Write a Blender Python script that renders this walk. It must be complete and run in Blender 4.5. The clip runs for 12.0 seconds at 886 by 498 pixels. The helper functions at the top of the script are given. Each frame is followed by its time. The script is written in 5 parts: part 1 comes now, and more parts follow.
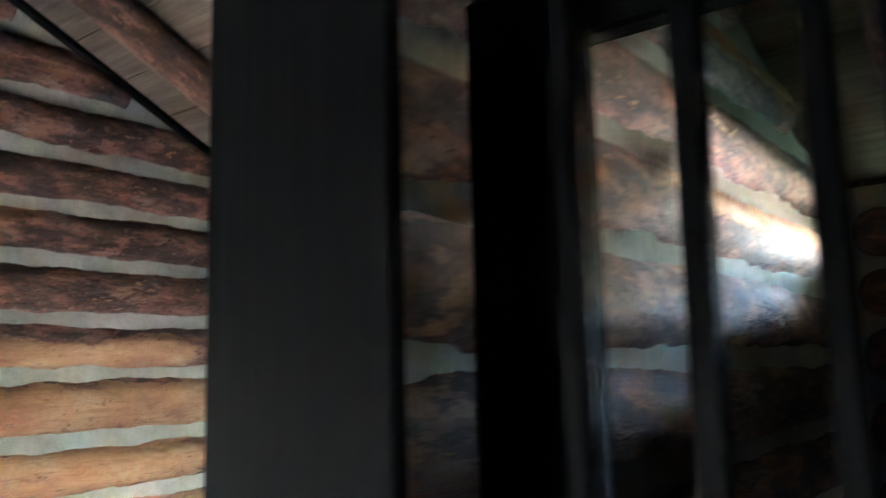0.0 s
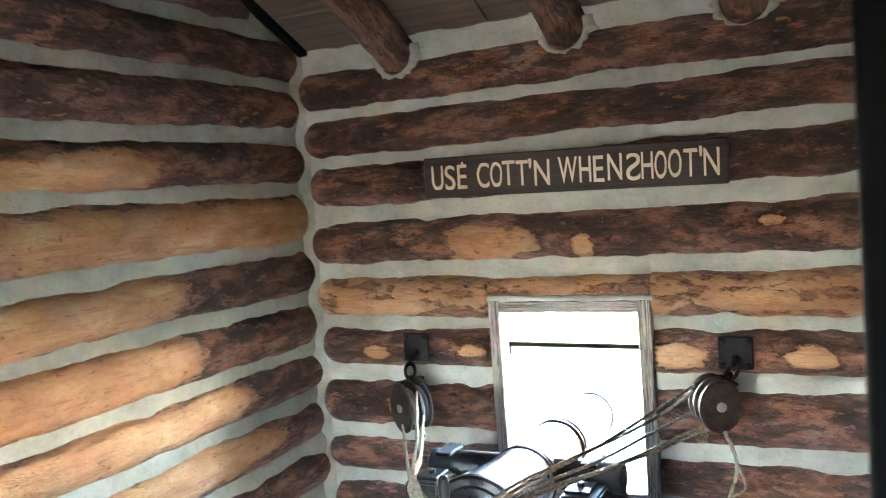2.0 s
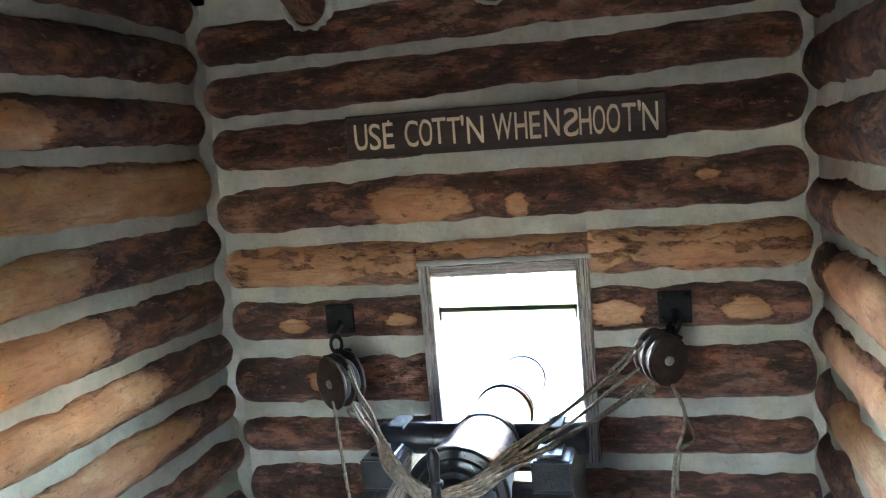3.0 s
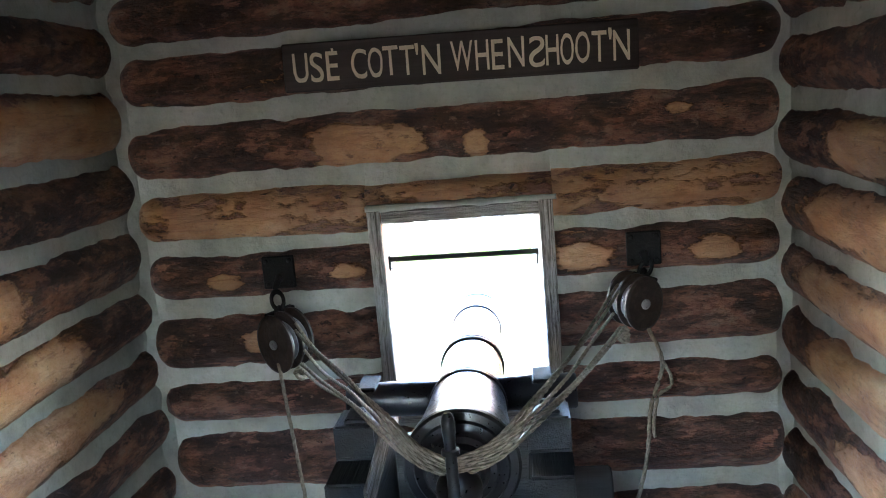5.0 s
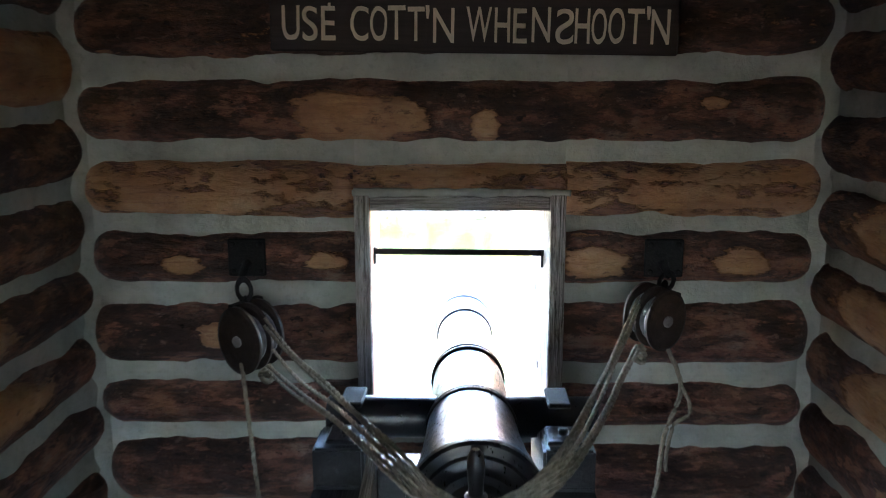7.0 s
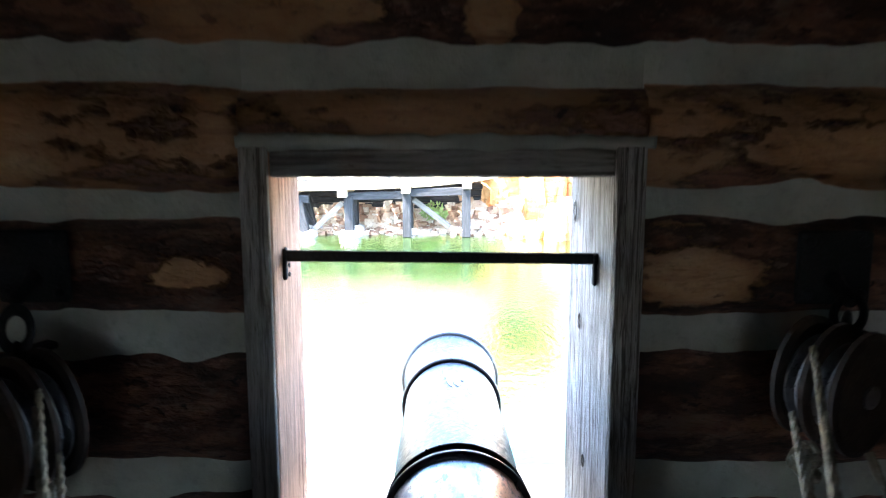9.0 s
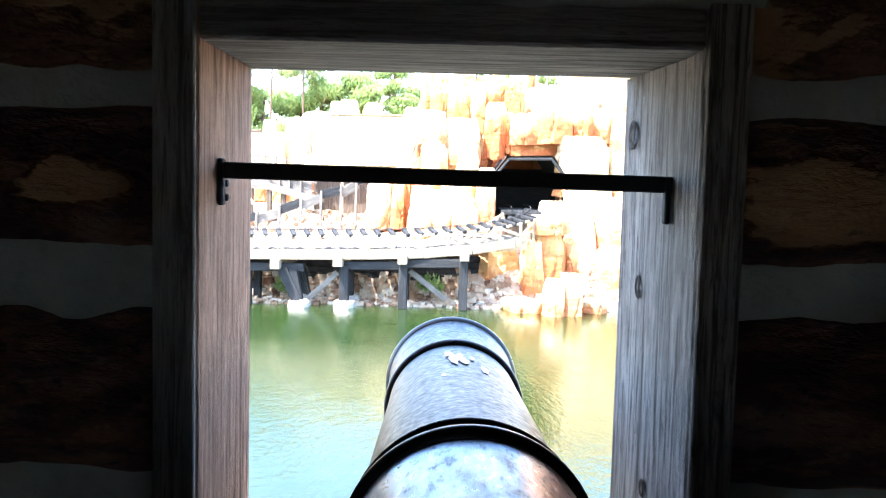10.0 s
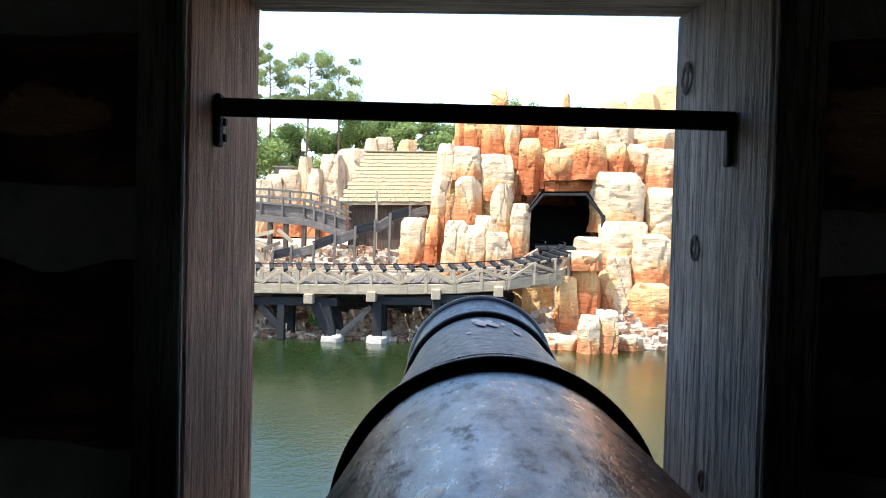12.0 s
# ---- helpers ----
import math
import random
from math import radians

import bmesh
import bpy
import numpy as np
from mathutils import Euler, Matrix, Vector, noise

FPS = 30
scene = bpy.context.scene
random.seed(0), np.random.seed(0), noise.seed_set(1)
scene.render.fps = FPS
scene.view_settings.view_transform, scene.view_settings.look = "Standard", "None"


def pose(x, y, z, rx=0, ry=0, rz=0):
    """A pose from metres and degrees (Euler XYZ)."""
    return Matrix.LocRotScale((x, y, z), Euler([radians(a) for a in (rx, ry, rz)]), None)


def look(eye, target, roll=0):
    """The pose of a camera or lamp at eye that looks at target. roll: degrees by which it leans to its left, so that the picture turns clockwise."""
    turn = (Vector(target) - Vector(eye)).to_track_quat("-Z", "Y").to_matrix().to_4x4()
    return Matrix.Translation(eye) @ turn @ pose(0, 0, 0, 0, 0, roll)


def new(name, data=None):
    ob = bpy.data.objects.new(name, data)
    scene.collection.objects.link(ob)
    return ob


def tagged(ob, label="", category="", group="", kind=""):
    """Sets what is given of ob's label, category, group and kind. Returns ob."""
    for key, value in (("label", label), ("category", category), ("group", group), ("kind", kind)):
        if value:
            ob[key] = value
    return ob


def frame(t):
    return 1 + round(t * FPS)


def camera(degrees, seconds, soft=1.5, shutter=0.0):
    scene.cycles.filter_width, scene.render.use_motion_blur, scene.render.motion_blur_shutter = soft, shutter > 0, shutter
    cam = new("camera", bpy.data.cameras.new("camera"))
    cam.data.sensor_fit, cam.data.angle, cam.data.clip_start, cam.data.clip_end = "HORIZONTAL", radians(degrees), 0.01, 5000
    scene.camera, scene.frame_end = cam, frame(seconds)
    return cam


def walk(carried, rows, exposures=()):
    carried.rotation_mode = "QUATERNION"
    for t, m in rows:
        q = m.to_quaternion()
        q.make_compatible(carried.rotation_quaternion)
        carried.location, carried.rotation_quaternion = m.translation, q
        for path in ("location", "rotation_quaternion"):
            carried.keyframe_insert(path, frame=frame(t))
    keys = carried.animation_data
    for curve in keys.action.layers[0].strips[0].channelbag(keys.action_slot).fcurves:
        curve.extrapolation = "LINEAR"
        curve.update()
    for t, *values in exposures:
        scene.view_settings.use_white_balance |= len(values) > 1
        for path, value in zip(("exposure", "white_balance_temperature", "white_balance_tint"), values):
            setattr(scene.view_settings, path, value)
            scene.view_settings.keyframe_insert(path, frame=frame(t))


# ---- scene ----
cam = camera(56.0, 12.0, soft=1.0, shutter=0.5)
METRES, EYE, TILT, LEAN, TURN = 4.6, 1.75, 0.0, 0.0, 36.7
ROWS = [
    (0.0, 0.0, 0.0, 0.0, 1.2, 8.25, 1.44),
    (0.5, -0.0667, 0.0324, -0.0043, 0.76, 5.82, 0.67),
    (1.0, -0.1136, 0.0528, 0.0014, -4.45, 1.11, 2.49),
    (1.5, -0.149, 0.1047, -0.0123, -7.45, -1.93, 3.4),
    (2.0, -0.1753, 0.1509, -0.0098, -10.86, -3.91, 4.19),
    (2.5, -0.2076, 0.1833, -0.0187, -16.24, -5.14, 3.34),
    (3.0, -0.2457, 0.2107, -0.0168, -22.22, -6.52, 4.95),
    (3.5, -0.261, 0.2414, -0.0231, -25.64, -7.84, 5.34),
    (5.5, -0.3016, 0.3086, -0.0252, -32.53, -10.98, 4.4),
    (6.0, -0.3195, 0.3145, -0.027, -32.95, -11.1, 3.19),
    (6.5, -0.3131, 0.3343, -0.0326, -34.01, -11.22, 1.02),
    (7.0, -0.2797, 0.3885, -0.038, -34.97, -11.14, 0.26),
    (9.0, -0.1151, 0.6119, -0.0999, -35.89, -9.74, 0.06),
    (9.5, -0.0867, 0.6536, -0.1376, -36.05, -8.14, -1.37),
    (10.0, -0.0607, 0.6903, -0.1618, -35.97, -4.33, -1.44),
    (10.5, -0.0476, 0.7049, -0.1716, -36.34, -3.12, -0.89),
    (11.0, -0.0421, 0.7107, -0.1807, -35.56, -2.57, -1.03),
    (11.5, -0.0415, 0.7118, -0.1835, -33.93, -1.83, -1.02),
    (12.0, -0.0416, 0.7123, -0.1861, -33.63, -1.76, -1.51),
]
# exposure falls as the bright port fills the view
EXPOSURES = [(0.0, 9.65, 6000, 10), (0.5, 9.8, 6000, 10), (1.0, 9.65, 6200, 10), (1.5, 9.65, 6300, 10), (2.5, 8.25, 6200, 10), (3.5, 8.0, 6100, 10), (5.5, 7.22, 5900, 10), (7.0, 6.65, 5900, 10), (9.0, 5.05, 5900, 10), (9.5, 4.3, 6000, 10), (10.0, 3.7, 5900, 10), (10.5, 2.75, 5900, 10), (11.0, 2.05, 6000, 10), (12.0, 1.7, 6000, 10)]
walk(cam, [(t, pose(0, 0, EYE, TILT, LEAN, TURN) @ pose(METRES * x, METRES * y, METRES * z, 90 + pitch, roll, yaw)) for t, x, y, z, yaw, pitch, roll in ROWS], EXPOSURES)

# ---- world and sun ----
SUN_FROM = Vector((-0.45, -0.28, 1.0)).normalized()
sky_world = bpy.data.worlds.new("sky")
scene.world = sky_world
sky_world.use_nodes = True
_nt = sky_world.node_tree
_sky = _nt.nodes.new("ShaderNodeTexSky")
_sky.sky_type = 'NISHITA'
_sky.sun_disc = False
_sky.sun_elevation = math.asin(SUN_FROM.z)
_sky.sun_rotation = math.atan2(SUN_FROM.x, SUN_FROM.y)
_sky.air_density, _sky.dust_density = 1.1, 1.3
_bg = _nt.nodes["Background"]
_nt.links.new(_sky.outputs[0], _bg.inputs[0])
_bg.inputs[1].default_value = 0.15
_sl = bpy.data.lights.new("sun", 'SUN')
_sl.energy, _sl.angle, _sl.color = 2.9, radians(0.6), (1.0, 0.95, 0.87)
_so = new("sun", _sl)
_so.matrix_world = look(SUN_FROM * 60, (0, 0, 0))


# ---- materials ----
class Mat:
    """A principled material with a short way to chain nodes."""

    def __init__(self, name, rough=0.8, metal=0.0, spec=0.4):
        self.m = bpy.data.materials.new(name)
        self.m.use_nodes = True
        self.t = self.m.node_tree
        self.b = self.t.nodes["Principled BSDF"]
        self.b.inputs["Roughness"].default_value = rough
        self.b.inputs["Metallic"].default_value = metal
        self.b.inputs["Specular IOR Level"].default_value = spec

    def n(self, kind, **ins):
        node = self.t.nodes.new(kind)
        for k, v in ins.items():
            self.put(node.inputs[k.replace("_", " ")], v)
        return node

    def put(self, socket, v):
        if isinstance(v, bpy.types.NodeSocket):
            self.t.links.new(v, socket)
        else:
            socket.default_value = v

    def coords(self, scale=(1, 1, 1), own=True):
        co = self.t.nodes.new("ShaderNodeTexCoord").outputs["Object"]
        if own:
            info = self.t.nodes.new("ShaderNodeObjectInfo")
            k = self.math('MULTIPLY', info.outputs["Random"], 37.0)
            add = self.t.nodes.new("ShaderNodeVectorMath")
            self.put(add.inputs[0], co)
            self.put(add.inputs[1], k)
            co = add.outputs[0]
        mp = self.n("ShaderNodeMapping", Vector=co, Scale=scale)
        return mp.outputs[0]

    def noise(self, co, scale=5.0, detail=6.0, rough=0.6, dist=0.0):
        return self.n("ShaderNodeTexNoise", Vector=co, Scale=scale, Detail=detail, Roughness=rough, Distortion=dist).outputs[0]

    def ramp(self, fac, stops):
        node = self.t.nodes.new("ShaderNodeValToRGB")
        self.put(node.inputs[0], fac)
        el = node.color_ramp.elements
        while len(el) < len(stops):
            el.new(0.5)
        for e, (p, c) in zip(el, stops):
            e.position, e.color = p, (*c, 1) if not isinstance(c, float) else (c, c, c, 1)
        return node.outputs[0]

    def mix(self, fac, a, b, blend='MIX'):
        node = self.t.nodes.new("ShaderNodeMixRGB")
        node.blend_type = blend
        for s, v in zip(node.inputs, (fac, a, b)):
            self.put(s, (*v, 1) if isinstance(v, tuple) and len(v) == 3 else v)
        return node.outputs[0]

    def math(self, op, a, b=0.0, clamp=False):
        node = self.t.nodes.new("ShaderNodeMath")
        node.operation, node.use_clamp = op, clamp
        self.put(node.inputs[0], a)
        self.put(node.inputs[1], b)
        return node.outputs[0]

    def attr(self, name):
        node = self.t.nodes.new("ShaderNodeAttribute")
        node.attribute_name = name
        return node.outputs["Fac"]

    def random(self):
        return self.t.nodes.new("ShaderNodeObjectInfo").outputs["Random"]

    def bump(self, height, strength=0.4, dist=0.01):
        bp = self.n("ShaderNodeBump", Height=height, Strength=strength, Distance=dist)
        self.put(self.b.inputs["Normal"], bp.outputs[0])

    def color(self, v):
        self.put(self.b.inputs["Base Color"], v if not isinstance(v, tuple) or len(v) == 4 else (*v, 1))

    def rough(self, v):
        self.put(self.b.inputs["Roughness"], v)


def make_log_material():
    """Flaking dark bark over smooth tan wood; the peel attribute bares the wood."""
    m = Mat("log_bark", 0.6, spec=0.35)
    c = m.coords((1.0, 2.0, 2.0))
    big = m.noise(c, 3.4, 7, 0.66, 0.2)
    blot = m.noise(m.coords((0.7, 1.9, 1.9)), 9.0, 7, 0.66, 0.15)
    chips = m.noise(m.coords((0.75, 1.4, 1.4)), 22.0, 7, 0.72, 0.2)
    fine = m.noise(m.coords((0.8, 1.2, 1.2)), 70.0, 5, 0.7)
    grain = m.noise(m.coords((0.5, 7.0, 7.0)), 9.0, 6, 0.68, 0.2)
    bark = m.ramp(big, [(0.34, (0.04, 0.023, 0.018)), (0.45, (0.11, 0.055, 0.038)), (0.55, (0.22, 0.1, 0.063)), (0.68, (0.33, 0.21, 0.155))])
    bark = m.mix(m.ramp(blot, [(0.5, 0.0), (0.56, 0.75)]), bark, (0.05, 0.028, 0.022))
    bark = m.mix(m.ramp(blot, [(0.4, 0.85), (0.45, 0.0)]), bark, (0.33, 0.15, 0.095))
    bark = m.mix(m.ramp(chips, [(0.6, 0.0), (0.65, 0.7)]), bark, (0.27, 0.165, 0.12))
    bark = m.mix(m.ramp(chips, [(0.35, 0.85), (0.4, 0.0)]), bark, (0.016, 0.011, 0.01))
    bark = m.mix(m.ramp(fine, [(0.35, 0.4), (0.46, 0.0)]), bark, (0.03, 0.018, 0.015))
    check = m.ramp(m.noise(m.coords((0.6, 2.6, 2.6)), 5.0, 5, 0.62, 0.5), [(0.489, 0.0), (0.5, 0.5), (0.511, 0.0)])
    bark = m.mix(check, bark, (0.012, 0.009, 0.008))
    wood = m.ramp(m.noise(c, 4.0, 6, 0.62, 0.3), [(0.25, (0.27, 0.11, 0.05)), (0.42, (0.43, 0.21, 0.095)), (0.56, (0.53, 0.29, 0.14)), (0.75, (0.66, 0.44, 0.26))])
    wood = m.mix(m.ramp(grain, [(0.54, 0.0), (0.66, 0.6)]), wood, (0.28, 0.125, 0.06))
    wood = m.mix(m.ramp(chips, [(0.34, 0.75), (0.41, 0.0)]), wood, (0.14, 0.06, 0.032))
    wood = m.mix(m.ramp(fine, [(0.34, 0.3), (0.46, 0.0)]), wood, (0.2, 0.1, 0.055))
    wood = m.mix(m.math('MULTIPLY', check, 0.55), wood, (0.1, 0.045, 0.025))
    wood = m.mix(m.ramp(m.attr("peel"), [(0.6, 0.38), (0.74, 0.0)]), wood, (0.27, 0.115, 0.055))
    ragged = m.math('ADD', m.math('MULTIPLY', m.math('SUBTRACT', blot, 0.5), 1.3), m.math('MULTIPLY', m.math('SUBTRACT', m.noise(c, 3.2, 5, 0.6), 0.5), 0.6))
    ragged = m.math('ADD', ragged, m.math('MULTIPLY', m.math('SUBTRACT', chips, 0.5), 0.5))
    edge = m.math('ADD', m.attr("peel"), ragged)
    bare = m.ramp(edge, [(0.46, 0.0), (0.5, 0.75), (0.56, 1.0)])
    m.color(m.mix(bare, bark, wood))
    m.rough(m.mix(bare, (0.58, 0.58, 0.58), (0.46, 0.46, 0.46)))
    lift = m.math('MULTIPLY', m.math('SUBTRACT', 1.0, bare), 0.6)
    rel = m.math('ADD', m.math('MULTIPLY', blot, 0.9), m.math('ADD', m.math('MULTIPLY', chips, 0.5), m.math('MULTIPLY', fine, 0.15)))
    m.bump(m.math('ADD', m.math('MULTIPLY', rel, m.math('ADD', lift, 0.35)), lift), 1.0, 0.042)
    return m.m


def make_plaster(name, a, b):
    m = Mat(name, 0.9, spec=0.2)
    c = m.coords()
    f = m.noise(c, 6.0, 8, 0.65)
    g = m.noise(c, 45.0, 5, 0.6)
    col = m.ramp(f, [(0.3, a), (0.7, b)])
    m.color(m.mix(m.ramp(g, [(0.55, 0.0), (0.8, 0.4)]), col, tuple(x * 0.55 for x in a)))
    m.bump(m.math('ADD', m.math('MULTIPLY', f, 1.2), m.math('MULTIPLY', g, 0.25)), 0.6, 0.02)
    return m.m


def make_wood(name, dark, mid, light, rough=0.75, grain=26.0, relief=0.5, spec=0.25):
    """Sawn timber with its grain along the piece's own x axis."""
    m = Mat(name, rough, spec=spec)
    c = m.coords((0.7, grain, grain))
    g = m.noise(c, 2.2, 8, 0.65, 0.5)
    f = m.noise(m.coords((2.0, 60.0, 60.0)), 3.0, 3, 0.6)
    w = m.noise(m.coords((1.5, 2.5, 2.5)), 1.6, 5, 0.6)
    col = m.ramp(g, [(0.28, dark), (0.5, mid), (0.72, light)])
    col = m.mix(m.ramp(w, [(0.35, 0.45), (0.6, 0.0)]), col, dark)
    col = m.mix(m.math('MULTIPLY', m.random(), 0.35), col, mid)
    m.color(col)
    m.bump(m.math('ADD', g, m.math('MULTIPLY', f, 0.5)), relief, 0.006)
    return m.m


def make_weathered(name, dark, light):
    """Silvered sawn boards with raised grain, checks and stains."""
    m = Mat(name, 0.85, spec=0.2)
    c = m.coords((0.9, 9.0, 9.0))
    g = m.noise(c, 3.0, 8, 0.74, 1.6)
    f = m.noise(m.coords((1.6, 48.0, 48.0)), 3.0, 6, 0.75, 0.6)
    pit = m.noise(m.coords((5.0, 60.0, 60.0)), 5.0, 4, 0.7)
    w = m.noise(m.coords((1.2, 2.2, 2.2)), 1.8, 5, 0.6)
    half = tuple((a * 0.45 + b * 0.55) for a, b in zip(dark, light))
    col = m.ramp(g, [(0.34, dark), (0.46, half), (0.58, light), (0.72, tuple(min(1.0, x * 1.15) for x in light))])
    col = m.mix(m.ramp(f, [(0.42, 0.9), (0.5, 0.0)]), col, tuple(x * 0.6 for x in dark))
    col = m.mix(m.ramp(pit, [(0.34, 0.85), (0.42, 0.0)]), col, tuple(x * 0.4 for x in dark))
    col = m.mix(m.ramp(w, [(0.42, 0.45), (0.6, 0.0)]), col, tuple(x * 0.55 for x in light))
    m.color(col)
    m.bump(m.math('ADD', m.math('ADD', g, m.math('MULTIPLY', f, 0.9)), m.math('MULTIPLY', pit, 0.5)), 1.0, 0.012)
    return m.m


def make_iron(name, col, col2, rough, metal=0.6, scale=9.0, relief=0.15):
    m = Mat(name, rough, metal, 0.5)
    c = m.coords()
    f = m.noise(c, scale, 8, 0.65)
    g = m.noise(c, scale * 9, 4, 0.6)
    m.color(m.mix(m.ramp(f, [(0.42, 0.0), (0.68, 1.0)]), col, col2))
    m.rough(m.ramp(g, [(0.3, max(rough - 0.12, 0.05)), (0.7, min(rough + 0.15, 1.0))]))
    m.bump(m.math('ADD', g, m.math('MULTIPLY', f, 0.4)), relief, 0.004)
    return m.m


def make_gun():
    """Worn black iron with rust-brown bloom and grey rubbed spots."""
    m = Mat("gun_metal", 0.32, 0.85, 0.5)
    c = m.coords((0.4, 1.0, 1.0))
    f = m.noise(c, 7.0, 8, 0.7)
    g = m.noise(c, 85.0, 5, 0.7)
    r = m.noise(c, 4.0, 6, 0.62, 0.5)
    place = m.n("ShaderNodeSeparateXYZ", Vector=m.t.nodes.new("ShaderNodeTexCoord").outputs["Object"])
    side = place.outputs[1]
    col = m.mix(m.ramp(f, [(0.4, 0.0), (0.62, 1.0)]), (0.07, 0.09, 0.125), (0.37, 0.47, 0.61))
    # a rusty flank where the finish has gone
    flank = m.math('ADD', m.math('MULTIPLY', side, -19.0), m.math('MULTIPLY', m.math('SUBTRACT', r, 0.5), 1.6))
    rusty = m.math('MULTIPLY', m.ramp(flank, [(0.5, 0.0), (0.78, 0.85)]), m.ramp(place.outputs[0], [(0.5, 0.0), (0.58, 1.0)]))
    col = m.mix(rusty, col, (0.92, 0.42, 0.2))
    col = m.mix(m.ramp(r, [(0.64, 0.0), (0.72, 0.3)]), col, (0.2, 0.11, 0.075))
    col = m.mix(m.ramp(g, [(0.55, 0.0), (0.66, 0.85)]), col, (0.02, 0.02, 0.024))
    m.color(col)
    m.rough(m.ramp(g, [(0.3, 0.22), (0.7, 0.46)]))
    m.bump(m.math('ADD', g, m.math('MULTIPLY', f, 0.5)), 0.35, 0.004)
    return m.m


def make_rope(name):
    m = Mat(name, 0.85, spec=0.2)
    c = m.coords()
    m.color(m.ramp(m.noise(c, 60.0, 5, 0.6), [(0.3, (0.12, 0.1, 0.072)), (0.7, (0.33, 0.285, 0.21))]))
    m.bump(m.noise(c, 220.0, 3, 0.6), 0.5, 0.003)
    return m.m


def make_rock(name, low, mid, pale, line):
    """Cast sandstone: each block pale towards its crown and warm towards its foot, with streaks running down; line is
    the height of the change.
    """
    m = Mat(name, 0.9, spec=0.12)
    gen = m.n("ShaderNodeSeparateXYZ", Vector=m.t.nodes.new("ShaderNodeTexCoord").outputs["Generated"]).outputs[2]
    streak = m.noise(m.coords((2.2, 2.2, 0.3)), 1.3, 6, 0.65, 0.2)
    soft = m.noise(m.coords(), 0.8, 5, 0.6, 0.3)
    grit = m.noise(m.coords(), 7.0, 6, 0.7)
    seam = m.noise(m.coords((0.5, 0.5, 2.6)), 2.0, 6, 0.65, 0.3)
    v = m.math('ADD', gen, m.math('MULTIPLY', m.math('SUBTRACT', streak, 0.5), 0.9))
    v = m.math('ADD', v, m.math('MULTIPLY', m.math('SUBTRACT', soft, 0.5), 0.8))
    v = m.math('ADD', v, m.math('MULTIPLY', m.math('SUBTRACT', m.random(), 0.5), 0.4))
    col = m.ramp(v, [(max(0.0, line - 0.2), low), (line, mid), (min(1.0, line + 0.14), pale)])
    col = m.mix(m.ramp(grit, [(0.56, 0.0), (0.7, 0.5)]), col, tuple(x * 0.45 for x in low))
    col = m.mix(m.ramp(grit, [(0.3, 0.5), (0.42, 0.0)]), col, pale)
    col = m.mix(m.ramp(seam, [(0.34, 0.55), (0.4, 0.0)]), col, tuple(x * 0.4 for x in low))
    m.color(col)
    m.bump(m.math('ADD', m.math('ADD', soft, m.math('MULTIPLY', grit, 0.5)), m.math('MULTIPLY', seam, 0.8)), 0.9, 0.12)
    return m.m


def make_rubble():
    """Loose stones, each of its own tone."""
    m = Mat("loose_rubble", 0.92, spec=0.1)
    isl = m.t.nodes.new("ShaderNodeNewGeometry").outputs["Random Per Island"]
    grit = m.noise(m.coords(own=False), 9.0, 5, 0.7)
    col = m.ramp(isl, [(0.0, (0.2, 0.11, 0.07)), (0.35, (0.42, 0.27, 0.17)), (0.7, (0.56, 0.44, 0.31)), (1.0, (0.64, 0.56, 0.44))])
    m.color(m.mix(m.ramp(grit, [(0.5, 0.0), (0.7, 0.6)]), col, (0.16, 0.09, 0.055)))
    m.bump(grit, 0.8, 0.06)
    return m.m


def make_leaf(name, a, b):
    m = Mat(name, 0.6, spec=0.25)
    isl = m.t.nodes.new("ShaderNodeNewGeometry").outputs["Random Per Island"]
    m.color(m.ramp(isl, [(0.0, a), (1.0, b)]))
    tr = m.n("ShaderNodeBsdfTranslucent", Color=(*b, 1))
    mx = m.t.nodes.new("ShaderNodeMixShader")
    mx.inputs[0].default_value = 0.45
    m.t.links.new(m.b.outputs[0], mx.inputs[1])
    m.t.links.new(tr.outputs[0], mx.inputs[2])
    m.t.links.new(mx.outputs[0], m.t.nodes["Material Output"].inputs[0])
    return m.m


def make_water():
    m = Mat("river_water", 0.095, spec=0.5)
    m.b.inputs["IOR"].default_value = 1.33
    c = m.coords((1, 0.55, 1), own=False)
    m.color(m.ramp(m.noise(c, 0.16, 4, 0.6), [(0.35, (0.01, 0.021, 0.0048)), (0.65, (0.018, 0.029, 0.0085))]))
    m.bump(m.math('ADD', m.noise(c, 11.0, 3, 0.55), m.math('MULTIPLY', m.noise(c, 1.6, 2, 0.5), 1.5)), 0.3, 0.03)
    return m.m


def make_ground():
    m = Mat("earth", 0.95, spec=0.1)
    c = m.coords(own=False)
    a = m.noise(c, 0.35, 7, 0.65)
    k = m.noise(c, 6.0, 6, 0.7)
    col = m.ramp(a, [(0.35, (0.4, 0.25, 0.15)), (0.5, (0.52, 0.4, 0.28)), (0.65, (0.6, 0.5, 0.38))])
    col = m.mix(m.ramp(k, [(0.52, 0.0), (0.66, 0.7)]), col, (0.2, 0.11, 0.065))
    # the fort's own bank is unseen, toned to set the light it bounces; the far shore is pale rubble
    sep = m.n("ShaderNodeSeparateXYZ", Vector=m.t.nodes.new("ShaderNodeTexCoord").outputs["Object"])
    here = m.math('LESS_THAN', sep.outputs[1], 12.0)
    m.color(m.mix(here, col, m.mix(k, (0.11, 0.1, 0.085), (0.19, 0.175, 0.145))))
    m.bump(m.math('ADD', a, k), 0.8, 0.08)
    return m.m


